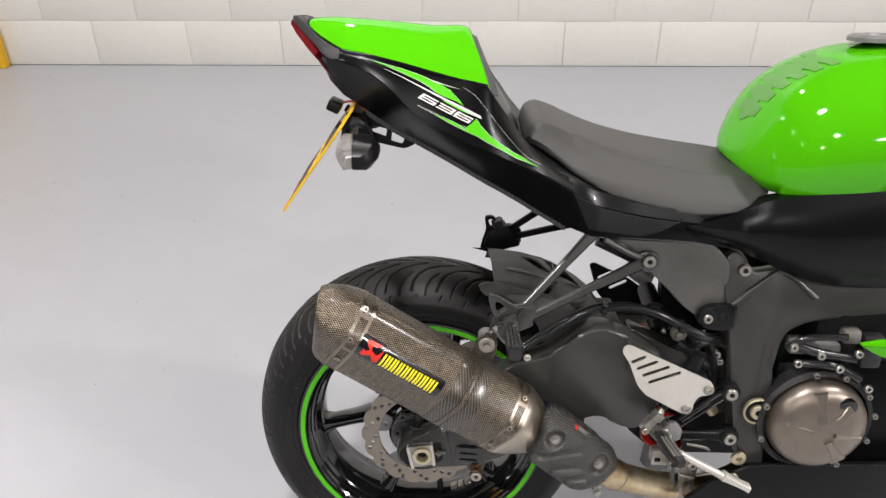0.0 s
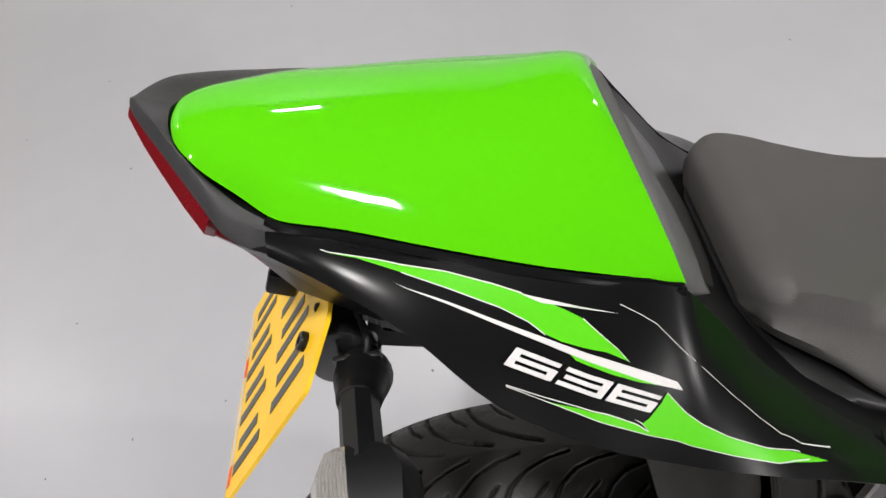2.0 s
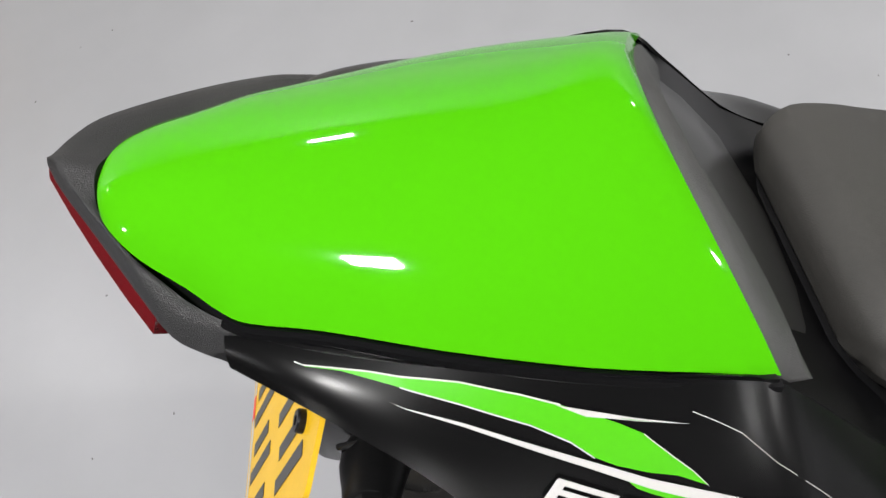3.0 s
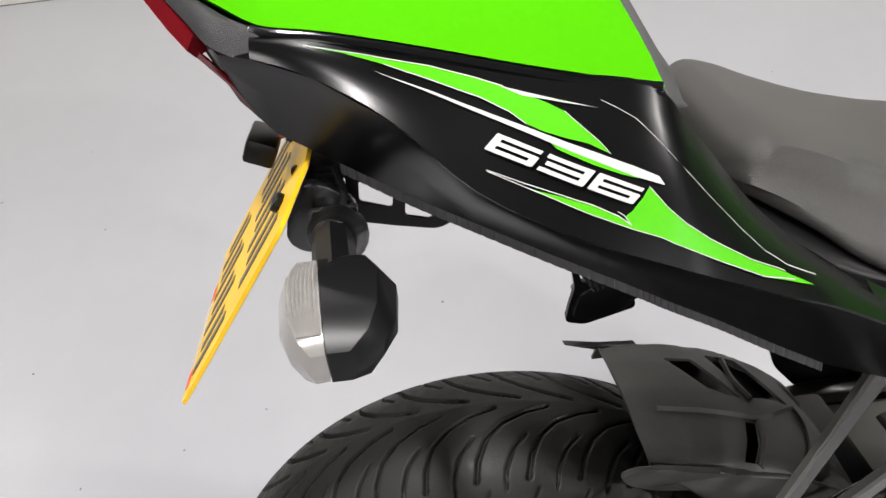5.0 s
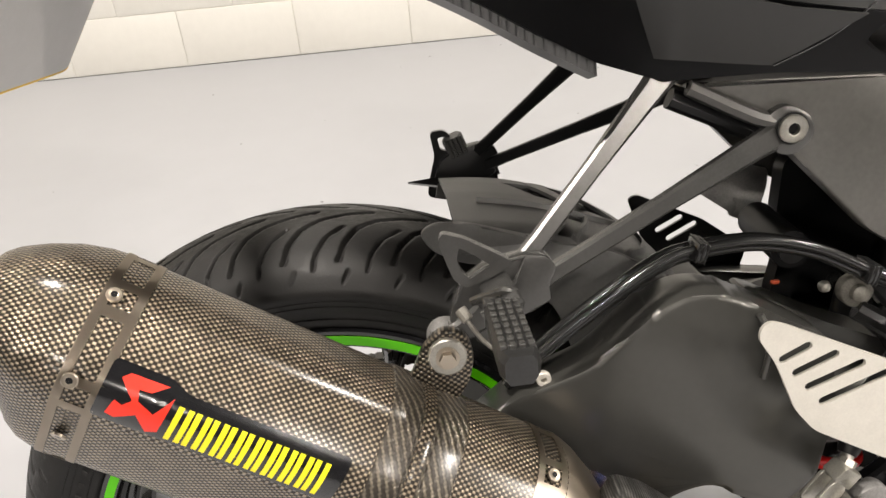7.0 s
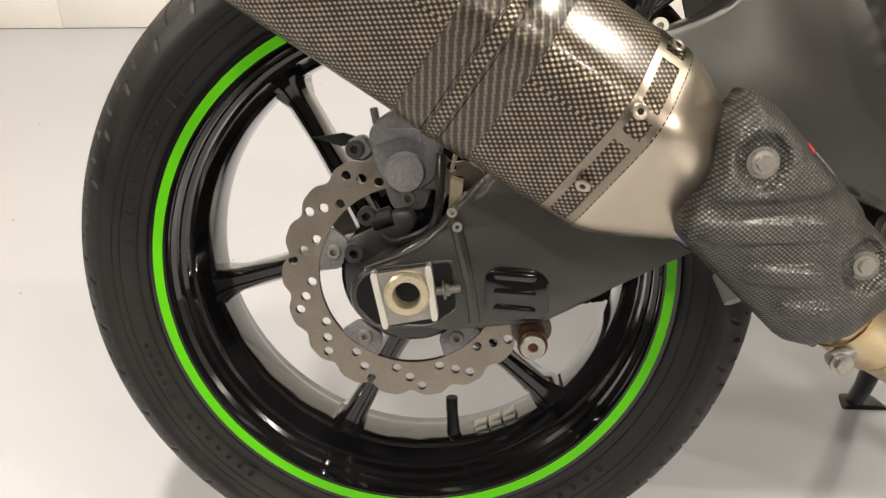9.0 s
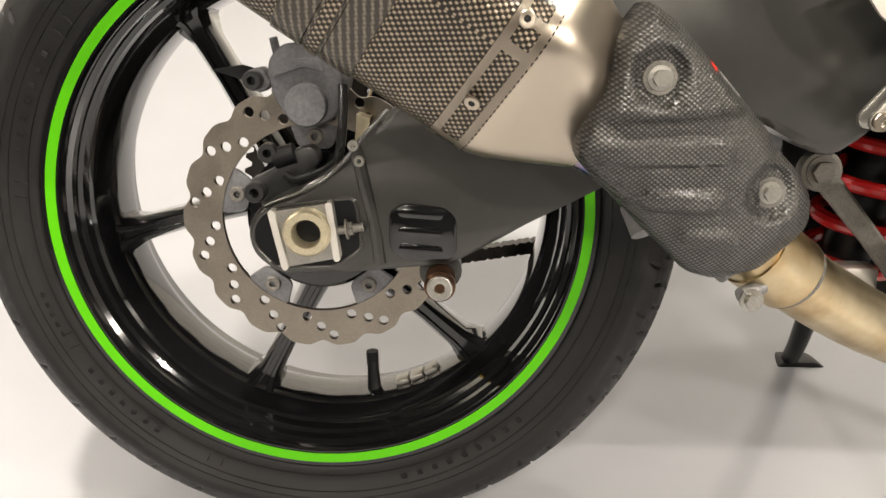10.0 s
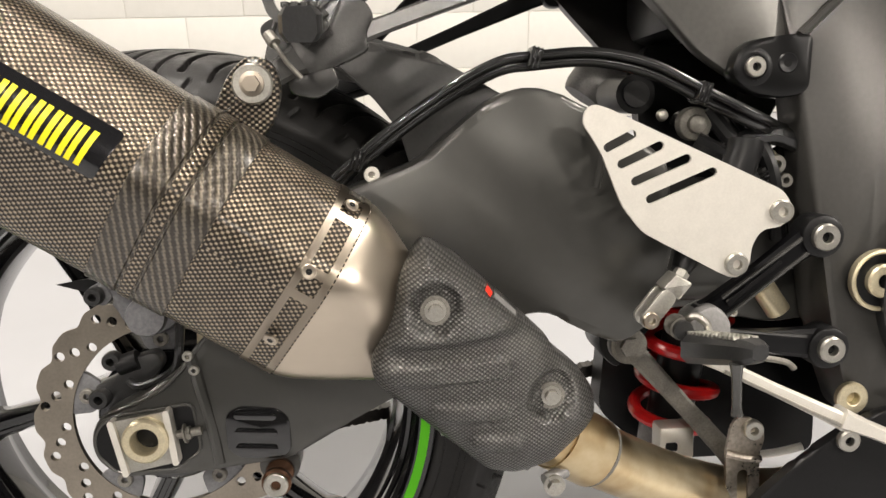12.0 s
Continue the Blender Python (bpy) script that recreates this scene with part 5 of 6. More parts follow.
def seat_cowl():
    g = group_part("seat_cowl", bike, "glossy bright green single-seat cowl")
    # x, half width, edge height, crown height
    rows_ = ((-.176, .014, .7330, .7355), (-.173, .026, .7300, .7375), (-.166, .037, .7260, .7390), (-.154, .049, .7190, .7400), (-.135, .062, .7095, .7405), (-.117, .075, .7030, .7400), (-.104, .082, .7005, .7390), (-.07, .090, .6965, .7370), (-.02, .105, .6870, .7330), (.03, .116, .6740, .7285), (.070, .121, .6630, .7250), (.088, .1228, .6575, .7230), (.097, .1235, .6545, .7185))
    loops = []
    rows_ = [(x + (.005 if x < -.13 else .003 if x < -.1 else 0), hw, ze, zt) for x, hw, ze, zt in rows_]
    for x, hw, ze, zt in rows_:
        lp = []
        for k in range(-10, 11):
            f = k / 10
            a = abs(f)
            crown = (1.9 if f < 0 else 1.48) + 1.1 * max(0, (-.05 - x) / .13)
            z = ze + (zt - ze) * (1 - a ** crown) ** .92
            xx = x + .012 * max(x, 0) / .097 - .028 * max(x, 0) / .097 * (1 - a ** 1.6)
            up = min(max((x - .025) / .05, 0), 1)
            z += .0045 * up * up * (3 - 2 * up) * math.exp(-((f - .05) / .42) ** 2)
            lp.append(Vector((xx, YC - .010 + hw * f, z)))
        lp += [Vector((x, YC - .010 + hw * .9, ze - .004)), Vector((x, YC, ze - .006)), Vector((x, YC - .010 - hw * .9, ze - .004))]
        loops.append(lp)
    loops = [list(p) for p in zip(*[smooth_path(c, 3) for c in zip(*loops)])]
    bm = loft(loops)
    part("cowl_shell", bm, M_green, g, flat_angle=50)
    # dark glossy tube in place of the shadowed gap under the cowl
    for s in (-1, 1):
        part("cowl_gap_shade", tube([(x + .011 * max(x, 0) / .097, YC - .010 + s * (hw + (.002 if s < 0 else -.004)), ze - (.004 if s < 0 else .008)) for x, hw, ze, zt in rows_[5:]], .0032, 8, 3), M_gloss, g)
    # glossy ledge between the cowl's edge and the side panel
    ledge = []
    for x, hw, ze, zt in rows_[6:]:
        for (x0, t0, _, _), (x1, t1, _, _) in zip(TAIL, TAIL[1:]):
            if x <= x1:
                break
        k = (x - x0) / (x1 - x0)
        yp, zp = t0[0] + (t1[0] - t0[0]) * k, t0[1] + (t1[1] - t0[1]) * k
        xx = x + .010 * max(x, 0) / .097
        ledge.append([Vector((xx, YC - .010 - hw + .006, ze - .002)), Vector((xx, min(YC - .010 - hw - .001, yp), ze - .0065)), Vector((xx, yp - .0060, zp + .0016)), Vector((xx, yp - .0052, zp - .0008)), Vector((xx, yp + .012, zp - .006))])
    ledge = [list(p) for p in zip(*[smooth_path(c, 3) for c in zip(*ledge)])]
    part("cowl_ledge", loft(ledge), M_strip, g, "glossy black ledge under the cowl edge", flat_angle=30)
    # padded rest on the front
    loops = []
    for f in [k / 10 for k in range(-10, 11)]:
        a = abs(f)
        zt = .656 + (.716 - .656) * (1 - a ** (1.9 if f < 0 else 1.48)) ** .92 if a < 1 else .648
        zb = .640 - .010 * (1 - a)
        y = YC - .010 + (.119 if f < 0 else .108) * f
        x0 = .1075 - .027 * (1 - a ** 1.6)
        k = 1.15 - .85 * max(f, 0) - .55 * max(-f, 0) ** 3
        loops.append([Vector((x0, y, zb)), Vector((x0 - .004, y, zt - .004)), Vector((x0 + .003 * k, y, zt)), Vector((x0 + .010 * k, y, zt - .005)), Vector((x0 + .022 * k, y, (zt + zb) / 2)), Vector((x0 + .028 * k, y, zb))])
    part("bum_pad", loft(loops), M_foam, g, "matte dark grey foam pad", flat_angle=60)


seat_cowl()


def seat():
    g = group_part("rider_seat", bike, "dark grey vinyl rider seat with a raised rear edge")
    # x, then half width and height of the top's edge, of the crease and of the lower lip
    rows_ = ((.168, .060, .570, .063, .564, .064, .556), (.172, .074, .581, .079, .572, .081, .558), (.180, .086, .5880, .094, .574, .096, .558), (.196, .092, .592, .100, .568, .104, .550), (.222, .094, .584, .104, .552, .112, .534), (.250, .095, .571, .108, .541, .123, .514), (.300, .096, .551, .111, .533, .135, .490), (.354, .097, .536, .109, .529, .141, .476), (.402, .097, .525, .108, .522, .145, .465), (.457, .095, .516, .106, .514, .143, .461), (.510, .085, .511, .096, .508, .131, .465), (.540, .070, .508, .080, .505, .112, .478), (.558, .050, .504, .060, .498, .090, .485))
    loops, skirt = [], []
    for x, wt, zt, wc, zc, wl, zl in rows_:
        half = [(0, zt + .003), (wt * .45, zt + .003), (wt * .8, zt + .002), (wt, zt), (wt * .45 + wc * .55, zt * .4 + zc * .6 + .002), (wc, zc), (wc * .5 + wl * .5 + .004, zc * .5 + zl * .5 + .003), (wl + .001, zl + .009), (wl + .001, zl + .003), (wl - .005, zl), (wl - .014, zl + .001)]
        out_ = 0.024 * max(0, min(1, (.29 - x) / .08))
        low = [(wl - .012, zl + .006), (wl - .004 + out_ * .5, zl + .001), (wl - .006 + out_, zl - .007), (wl - .008 + out_ * .8, zl - .018), (wl * .84, zl - .042)]
        for prof, rings, zin in ((half, loops, zl + .002), (low, skirt, zl - .044)):
            xs = x if prof is half else x - .6 * out_
            rings.append([Vector((xs, YC - w, z)) for w, z in prof[::-1]] + [Vector((xs, YC + w, z)) for w, z in prof[prof is half:]] + [Vector((xs, YC, zin))])
    loops, skirt = ([list(p) for p in zip(*[smooth_path(c, 3) for c in zip(*rings)])] for rings in (loops, skirt))
    part("cushion", loft(loops), M_vinyl, g, flat_angle=60)
    # black base of the seat, which also draws the shadow under the lip
    part("seat_skirt", loft(skirt), M_satin, g, "black skirt beneath the cushion, also standing for the shadow under its lip", flat_angle=60)
    # shelf between seat and cowl
    sh = []
    for x, hw, z in ((.10, .124, .648), (.125, .119, .618), (.146, .112, .586), (.162, .107, .552), (.180, .100, .520)):
        sh.append([Vector((x, YC - hw, z - .012)), Vector((x, YC - hw * .8, z)), Vector((x, YC - hw * .3, z + .010)), Vector((x, YC + hw * .25, z + .014)), Vector((x, YC + hw * .7, z + .008)), Vector((x, YC + hw, z - .012)), Vector((x, YC, z - .03))])
    # black shelf, its colour raised for the wall's reflection
    part("rear_shelf", loft(sh), M_sheen, g, flat_angle=40)


seat()


def tank():
    g = group_part("fuel_tank", bike, "glossy bright green fuel tank with a knee pad grip")
    rows_ = ((.508, .02, .520, .532), (.516, .070, .512, .553), (.530, .100, .502, .584), (.549, .126, .493, .615), (.575, .148, .494, .644), (.62, .165, .500, .672), (.68, .178, .508, .693), (.75, .188, .520, .703), (.85, .19, .54, .706), (.95, .17, .56, .69), (1.03, .12, .59, .66))
    loops = []
    for x, hw, zl, zt in rows_:
        half = [(hw * .25, zt), (hw * .55, zt - (zt - zl) * .05), (hw * .80, zt - (zt - zl) * .18), (hw * .95, zt - (zt - zl) * .40), (hw, zt - (zt - zl) * .62), (hw * .98, zt - (zt - zl) * .85), (hw * .92, zl)]
        loops.append([Vector((x, YC - w, z)) for w, z in half[::-1]] + [Vector((x, YC + w, z)) for w, z in half])
    loops = [list(p) for p in zip(*[smooth_path(c, 4) for c in zip(*loops)])]
    part("tank_shell", loft(loops), M_green, g, flat_angle=70)
    from mathutils.bvhtree import BVHTree
    me = bpy.data.objects["tank_shell"].data
    tree = BVHTree.FromPolygons([v.co.copy() for v in me.vertices], [list(p.vertices) for p in me.polygons])
    # a spine-shaped pad down the tank's rear, toothed along both edges
    bm, rings = bmesh.new(), []
    for k in range(97):
        f = k / 96
        tooth = (f * 6) % 1
        w = .016 + .012 * f + (.022 + .010 * f) * min(1, max(0, tooth - .22) / .06) * min(1, (1 - tooth) / .30 + .55)
        c = Vector((.528 + .112 * f, YC, .575 + .105 * f - .030 * (f * f - f)))
        ring = []
        for j in range(-7, 8):
            u = max(-6, min(6, j)) / 6
            e = c + Vector((.010 * abs(u), w * u, 0))
            hit, nor, _, _ = tree.ray_cast(e + Vector((-.09, 0, .11)), Vector((.18, 0, -.22)).normalized())
            ring.append(bm.verts.new(hit + nor * (.0016 if abs(j) < 7 and 0 < k < 96 else -.001)))
        rings.append(ring)
    for a, b in zip(rings, rings[1:]):
        for j in range(14):
            bm.faces.new((a[j], a[j + 1], b[j + 1], b[j]))
    bmesh.ops.recalc_face_normals(bm, faces=bm.faces)
    part("tank_pad", bm, M_pad, g, "dull green rubber tank pad")
    cap = lathe([(.055, 0), (.055, -.006), (.048, -.010), (.030, -.010), (.028, -.006), (.0001, -.006)], 40)
    part("filler_cap", moved(cap, Matrix.Translation((.735, YC, .706)) @ Matrix.Rotation(radians(-93), 4, "X")), M_cast, g)


tank()


# -- frame, engine and side panels in front --
def chassis():
    g = group_part("main_frame", bike, "satin grey-black aluminium frame")
    out = [(.500, .340), (.500, .375), (.507, .385), (.520, .387), (.531, .378), (.545, .352), (.594, .360), (.640, .345), (.700, .338), (.800, .352), (.95, .40), (.95, .33), (.80, .290), (.700, .281), (.640, .268), (.612, .254), (.602, .235), (.594, .192), (.599, .137), (.595, .069), (.605, -.010), (.590, -.022), (.566, -.006), (.545, .060), (.532, .136), (.510, .286)]
    part("spar", plate(rounded(out, .010, 3), lambda x, z: -.150 - .02 * max(.2 - z, 0) + .16 * max(z - .20, 0), -.100, bevel=.005), M_frame, g, flat_angle=35)
    part("spar_crease", tube([(.515, -.136, .300), (.560, -.130, .338), (.596, -.127, .355), (.650, -.134, .312)], .004, 8, 5), M_frame, g)
    part("spar_far", plate(rounded(out, .010, 3), .09, .115), M_frame, g)
    bolt(g, (.530, -.125, .358), .0105, .007, M_zinc)
    bolt(g, (.577, -.158, .110), .0135, .007, M_brass, name="pivot_nut", label="large pale swingarm pivot nut")
    part("pivot_ring", moved(lathe([(.0205, .002), (.0210, -.004), (.0225, -.005), (.0245, -.004), (.0245, .002)], 36), Matrix.Translation((.577, -.156, .110))), M_brass, g)
    part("pivot_recess", moved(lathe([(.0001, -.0005), (.0208, -.0010), (.0208, .002)], 36), Matrix.Translation((.577, -.158, .110))), M_satin, g)
    bolt(g, (.557, -.158, .0155), .013, .006, M_brass)
    bolt(g, (.5465, -.175, -.013), .009, .005, M_zinc)
    sub = group_part("subframe", bike, "grey-black cast subframe plate")
    pl = [(.290, .412), (.330, .400), (.352, .384), (.382, .350), (.440, .288), (.470, .268), (.515, .262), (.505, .372), (.470, .405), (.375, .424)]
    part("side_plate", plate(rounded(pl, .010, 3), -.128, -.108, bevel=.004), M_sub, sub)
    part("side_plate", plate(rounded(pl, .010, 3), .085, .100), M_frame, sub)
    part("reinforcing_rib", tube([(.300, -.13, .41), (.345, -.132, .386), (.366, -.130, .379)], .006, 8, 4), M_frame, sub)
    part("lower_boss", plate(rounded([(.459, .270), (.462, .287), (.474, .297), (.500, .300), (.524, .302), (.522, .256), (.500, .252), (.474, .257)], .009), -.142, -.12, bevel=.004), M_strip, sub)
    part("boss_recess", moved(lathe([(.0145, 0), (.0130, -.0008), (.0100, -.0008), (.0098, .002)], 32), Matrix.Translation((.4765, -.142, .2765))), M_satin, sub)
    bolt(sub, (.4765, -.142, .2765), .0078, .005, M_zinc)
    part("boss_dimple", moved(lathe([(.0080, 0), (.0070, -.001), (.0001, .0008)], 24), Matrix.Translation((.503, -.142, .279))), M_satin, sub)
    part("battery_tray", box(.435, .50, -.10, .07, .31, .40, .02), M_satin, sub)
    part("rod", tube([(.290, -.118, .402), (.352, -.120, .372)], .008, 10, 1), M_satin, sub)
    part("under_seat_box", box(.33, .48, -.10, .08, .425, .47, .02), M_satin, sub)
    # plain dark plate added to close the view through the gap
    part("gap_backing", plate(rounded([(.446, .31), (.440, .25), (.446, .205), (.436, .165), (.540, .172), (.540, .31)], .012), .030, .050), M_satin, sub)
    part("rear_wall", plate(rounded([(.405, -.062), (.412, .012), (.425, .06), (.430, .165), (.500, .178), (.560, .18), (.64, .10), (.64, -.12), (.47, -.12)], .015), .040, .075), M_satin, sub)


chassis()


def fairing():
    g = group_part("side_fairing", bike, "gloss black side cover beneath the tank")
    rows_ = ((.405, -.128, .452, .424), (.430, -.148, .464, .414), (.50, -.158, .466, .398), (.545, -.166, .486, .380), (.62, -.174, .498, .350), (.71, -.178, .515, .338), (.82, -.176, .535, .345), (.95, -.16, .56, .38))
    loops = []
    for x, y, zt, zb in rows_:
        h = zt - zb
        loops.append([Vector((x, y + .03, zt + .004)), Vector((x, y + .006, zt + .002)), Vector((x, y, zt - h * .12)), Vector((x, y - .012, zt - h * .38)), Vector((x, y - .006, zt - h * .62)), Vector((x, y + .012, zt - h * .85)), Vector((x, y + .03, zb)), Vector((x, y + .05, zb + .01)), Vector((x, y + .06, zt - .02))])
    loops = [list(p) for p in zip(*[smooth_path(c, 4) for c in zip(*loops)])]
    part("cover", loft(loops), M_panel, g, flat_angle=50)
    part("green_nose", plate(rounded([(.70, .262), (.735, .270), (.85, .26), (.85, .20), (.73, .245)], .006), -.20, -.19, bevel=.002), M_green, g)
    low = [(.462, -.074), (.4804, -.055), (.5138, -.026), (.554, .000), (.580, .011), (.80, .018), (1.0, .02), (1.0, -.14), (.55, -.13)]
    part("belly_panel", plate(rounded(low, .012), -.175, -.165, bevel=.003), M_satin, g)


fairing()


def engine():
    g = group_part("engine", bike, "grey and bronze engine with a round clutch cover")
    part("crankcase", box(.60, .98, -.14, .14, -.06, .20, .03), M_under, g)
    part("cylinder", box(.66, .98, -.13, .13, .18, .30, .02), M_satin, g)
    cover = moved(lathe([(.082, .03), (.082, .0), (.079, -.012), (.074, -.020), (.064, -.026), (.045, -.030), (.0001, -.031)], 56), Matrix.Translation((.672, -.170, .098)))
    part("clutch_cover", cover, M_cover, g, "bronze clutch cover with raised ribs")
    part("cover_flange", moved(lathe([(.094, .03), (.096, .0), (.090, -.006), (.086, -.004)], 56), Matrix.Translation((.672, -.165, .098))), M_peg, g)
    for a in (100, 70, 35, 10, -20, -60, 160, 200):
        p = (.672 + .094 * math.cos(radians(a)), -.172, .098 + .094 * math.sin(radians(a)))
        bolt(g, p, .0050, .006, M_rod)
    for ang, r0, r1, w in ((100, .02, .072, .011), (48, .03, .070, .015), (-15, .02, .068, .008), (-58, .02, .070, .014), (170, .018, .062, .006)):
        c, q = math.cos(radians(ang)), math.sin(radians(ang))
        part("cover_rib", flat_arm((.672 + r0 * c, .098 + r0 * q), (.672 + r1 * c, .098 + r1 * q), w * 1.1, w * 1.9, -.2005, -.1915, .010), M_cover, g, flat_angle=30)
    part("oil_window", moved(lathe([(.016, 0), (.016, -.006), (.013, -.007), (.0001, -.006)], 28), Matrix.Translation((.705, -.192, .145))), M_gloss, g)
    for x0, x1, z0, z1, m in ((.615, .65, .215, .24, M_rod), (.66, .70, .21, .235, M_cast), (.735, .77, .19, .25, M_peg), (.70, .73, .235, .26, M_rod)):
        part("casting", box(x0, x1, -.150, -.12, z0, z1, .006), m, g)
    for pts, r in ((((.62, -.15, .235), (.66, -.16, .225), (.72, -.16, .215)), .008), (((.625, -.15, .2), (.68, -.165, .205), (.73, -.165, .18)), .008), (((.61, -.15, .23), (.64, -.155, .25), (.70, -.16, .255)), .006)):
        part("pipework", tube(list(pts), r, 12, 5), M_hose, g)
    for p in ((.617, -.158, .235), (.69, -.172, .204), (.745, -.17, .166), (.628, -.158, .205), (.66, -.165, .224), (.72, -.165, .228)):
        bolt(g, p, .007, .006, M_zinc)


engine()


# -- footrest plate, brake controls and suspension --
def controls():
    g = group_part("heel_guard", bike, "brushed aluminium heel guard with four slots")
    out = [(.334, .247), (.340, .251), (.350, .248), (.480, .186), (.488, .172), (.481, .160), (.464, .158), (.457, .146), (.456, .130), (.446, .122), (.434, .127), (.376, .159), (.361, .178), (.345, .218), (.332, .238)]
    slots = [stadium((.3505, .2205), (.3675, .2290), .0033), stadium((.3605, .2085), (.3875, .2205), .0033), stadium((.3705, .1960), (.4075, .2110), .0033), stadium((.3815, .1830), (.4265, .2010), .0033)]
    ring = [disc_outline(.478, .171, .0045, 12), disc_outline(.4455, .1335, .0045, 12)]
    part("guard_plate", plate(rounded(out, .006, 3), -.1895, -.1865, slots), M_alu, g, smooth=False)
    for x, z in ((.478, .171), (.4455, .1335)):
        bolt(g, (x, -.1895, z), .0085, .004, M_zinc)
    fg = group_part("heel_guard_far", bike, "black heel guard with slots on the far side")
    out2 = rounded([(.326, .250), (.336, .254), (.410, .218), (.460, .18), (.44, .12), (.37, .16), (.345, .19)], .006)
    part("guard_plate", plate(out2, .143, .147, [stadium((.348 + .012 * k, .222 - .011 * k), (.368 + .016 * k, .232 - .009 * k), .0035) for k in range(3)]), M_satin, fg, smooth=False)
    h = group_part("rider_footrest_plate", bike, "black rider footrest bracket with ribbed arms")
    part("upper_arm", flat_arm((.526, .148), (.426, .090), .026, .020, -.152, -.172, .014), M_under, h, flat_angle=30)
    part("lower_arm", flat_arm((.534, .060), (.430, .073), .028, .020, -.152, -.174, .014), M_under, h, flat_angle=30)
    for a, b in (((.512, .147), (.440, .106)), ((.516, .135), (.444, .092)), ((.518, .068), (.445, .081)), ((.500, .055), (.450, .066))):
        part("arm_ridge", flat_arm(a, b, .0035, .0025, -.1605, -.1795, .004), M_bracket, h)
    part("arm_groove", flat_arm((.510, .140), (.445, .101), .006, .005, -.159, -.178, .003), M_gloss, h)
    part("boss", plate(rounded([(.414, .070), (.412, .094), (.432, .104), (.446, .090), (.444, .070), (.428, .062)], .008), -.188, -.160, bevel=.003), M_cast, h)
    for x, z in ((.526, .147), (.535, .058)):
        part("boss", plate(disc_outline(x, z, .017, 24), -.164, -.140, bevel=.003), M_satin, h)
        bolt(h, (x, -.164, z), .0105, .006, M_zinc)
    peg = group_part("rider_footpeg", bike, "grey ribbed aluminium rider footpeg")
    loops = []
    a0, b0 = Vector((.4135, -.196, .074)), Vector((.4160, -.294, .0985))
    for f, w in ((0, .0105), (.05, .0130), (.45, .0118), (.86, .0098), (.95, .0080), (1, .0055)):
        c = a0.lerp(b0, f)
        loops.append([c + Vector((a * w, a * w * .2, b * w * .85)) for a, b in ((-1, -.5), (-.6, -1), (.6, -1), (1, -.5), (1, .5), (.6, 1), (-.6, 1), (-1, .5))])
    part("peg_body", loft(loops), M_peg, peg, flat_angle=30)
    for i in range(12):
        for k in (-1, 0, 1):
            c = a0.lerp(b0, .08 + .064 * i) + Vector((.0062 * k, 0, .0108 - .00022 * i))
            part("tread_stud", moved(box(-.0022, .0022, -.0020, .0020, -.001, .0017, .0005, 1), Matrix.Translation(c) @ Matrix.Rotation(-.27, 4, "X")), M_zinc, peg)
    part("feeler", tube([(.4075, -.280, .088), (.4080, -.280, .078), (.4085, -.280, .060), (.4090, -.280, .054)], [.0046, .0032, .0030, .0040], 12, 2), M_bracket, peg)
    part("return_spring", tube([(.405, -.186, .086), (.412, -.198, .098), (.422, -.2, .090), (.420, -.196, .078)], .003, 8, 5), M_zinc, peg)
    b = group_part("brake_pedal", bike, "polished aluminium brake pedal")
    part("lever", flat_arm((.416, .070), (.514, .022), .011, .013, -.203, -.222, .012), M_alu, b, flat_angle=30)
    part("lever_rib", flat_arm((.430, .060), (.508, .022), .003, .003, -.2115, -.2275, .004), M_zinc, b)
    part("toe_tip", flat_arm((.510, .026), (.552, .008), .016, .012, -.222, -.230, .018), M_alu, b, flat_angle=30)
    part("pivot_boss", tube([(.404, -.182, .088), (.404, -.196, .088)], .0085, 24, 1), M_rod, b)
    part("pivot_bush", tube([(.404, -.196, .088), (.404, -.201, .088)], .007, 20, 1), M_peg, b)
    for yy in (-.2005, -.1855):
        part("clevis_prong", plate(stadium((.379, .097), (.391, .112), .0068, 8), yy, yy + .004, bevel=.001), M_zinc, b)
    part("clevis_block", plate(rounded([(.388, .120), (.398, .130), (.410, .122), (.400, .110)], .002), -.2005, -.1815, bevel=.0015), M_zinc, b)
    bolt(b, (.379, -.2005, .097), .0062, .004, M_steel)
    part("lock_nut", tube([(.402, -.190, .123), (.4065, -.188, .129)], .0058, 6, 1), M_zinc, b)
    part("push_rod", tube([(.398, -.187, .116), (.410, -.180, .130)], .005, 12, 1), M_zinc, b)
    part("rod_boot", tube([(.408, -.180, .128), (.416, -.174, .140), (.424, -.170, .152)], [.007, .0105, .009], 16, 3), M_satin, b)
    part("master_cylinder", tube([(.424, -.168, .150), (.455, -.166, .200), (.462, -.164, .222)], .013, 18, 2), M_satin, b)
    part("pipe_hanger", plate(rounded([(.4675, -.012), (.472, -.004), (.485, -.0045), (.4955, -.015), (.4965, -.024), (.4925, -.0354), (.494, -.090), (.466, -.090), (.464, -.034)], .004), -.142, -.1385, [stadium((.4790, -.054), (.4795, -.078), .0048)], bevel=.0008), M_hanger, b, "stained steel exhaust hanger")
    part("hanger_fold", tube([(.4640, -.1415, -.034), (.478, -.144, -.0375), (.4930, -.1415, -.0405)], .0035, 8, 3), M_hanger, b)
    bolt(b, (.485, -.142, -.014), .0085, .006, M_zinc)
    part("hanger_rod", tube([(.490, -.136, -.040), (.515, -.130, -.041), (.535, -.13, -.037)], .0035, 8, 3), M_alu, b)
    part("return_spring", tube([(.455, -.19, .064), (.485, -.19, .058), (.493, -.19, .052)], .0024, 10, 4), M_rod, b)
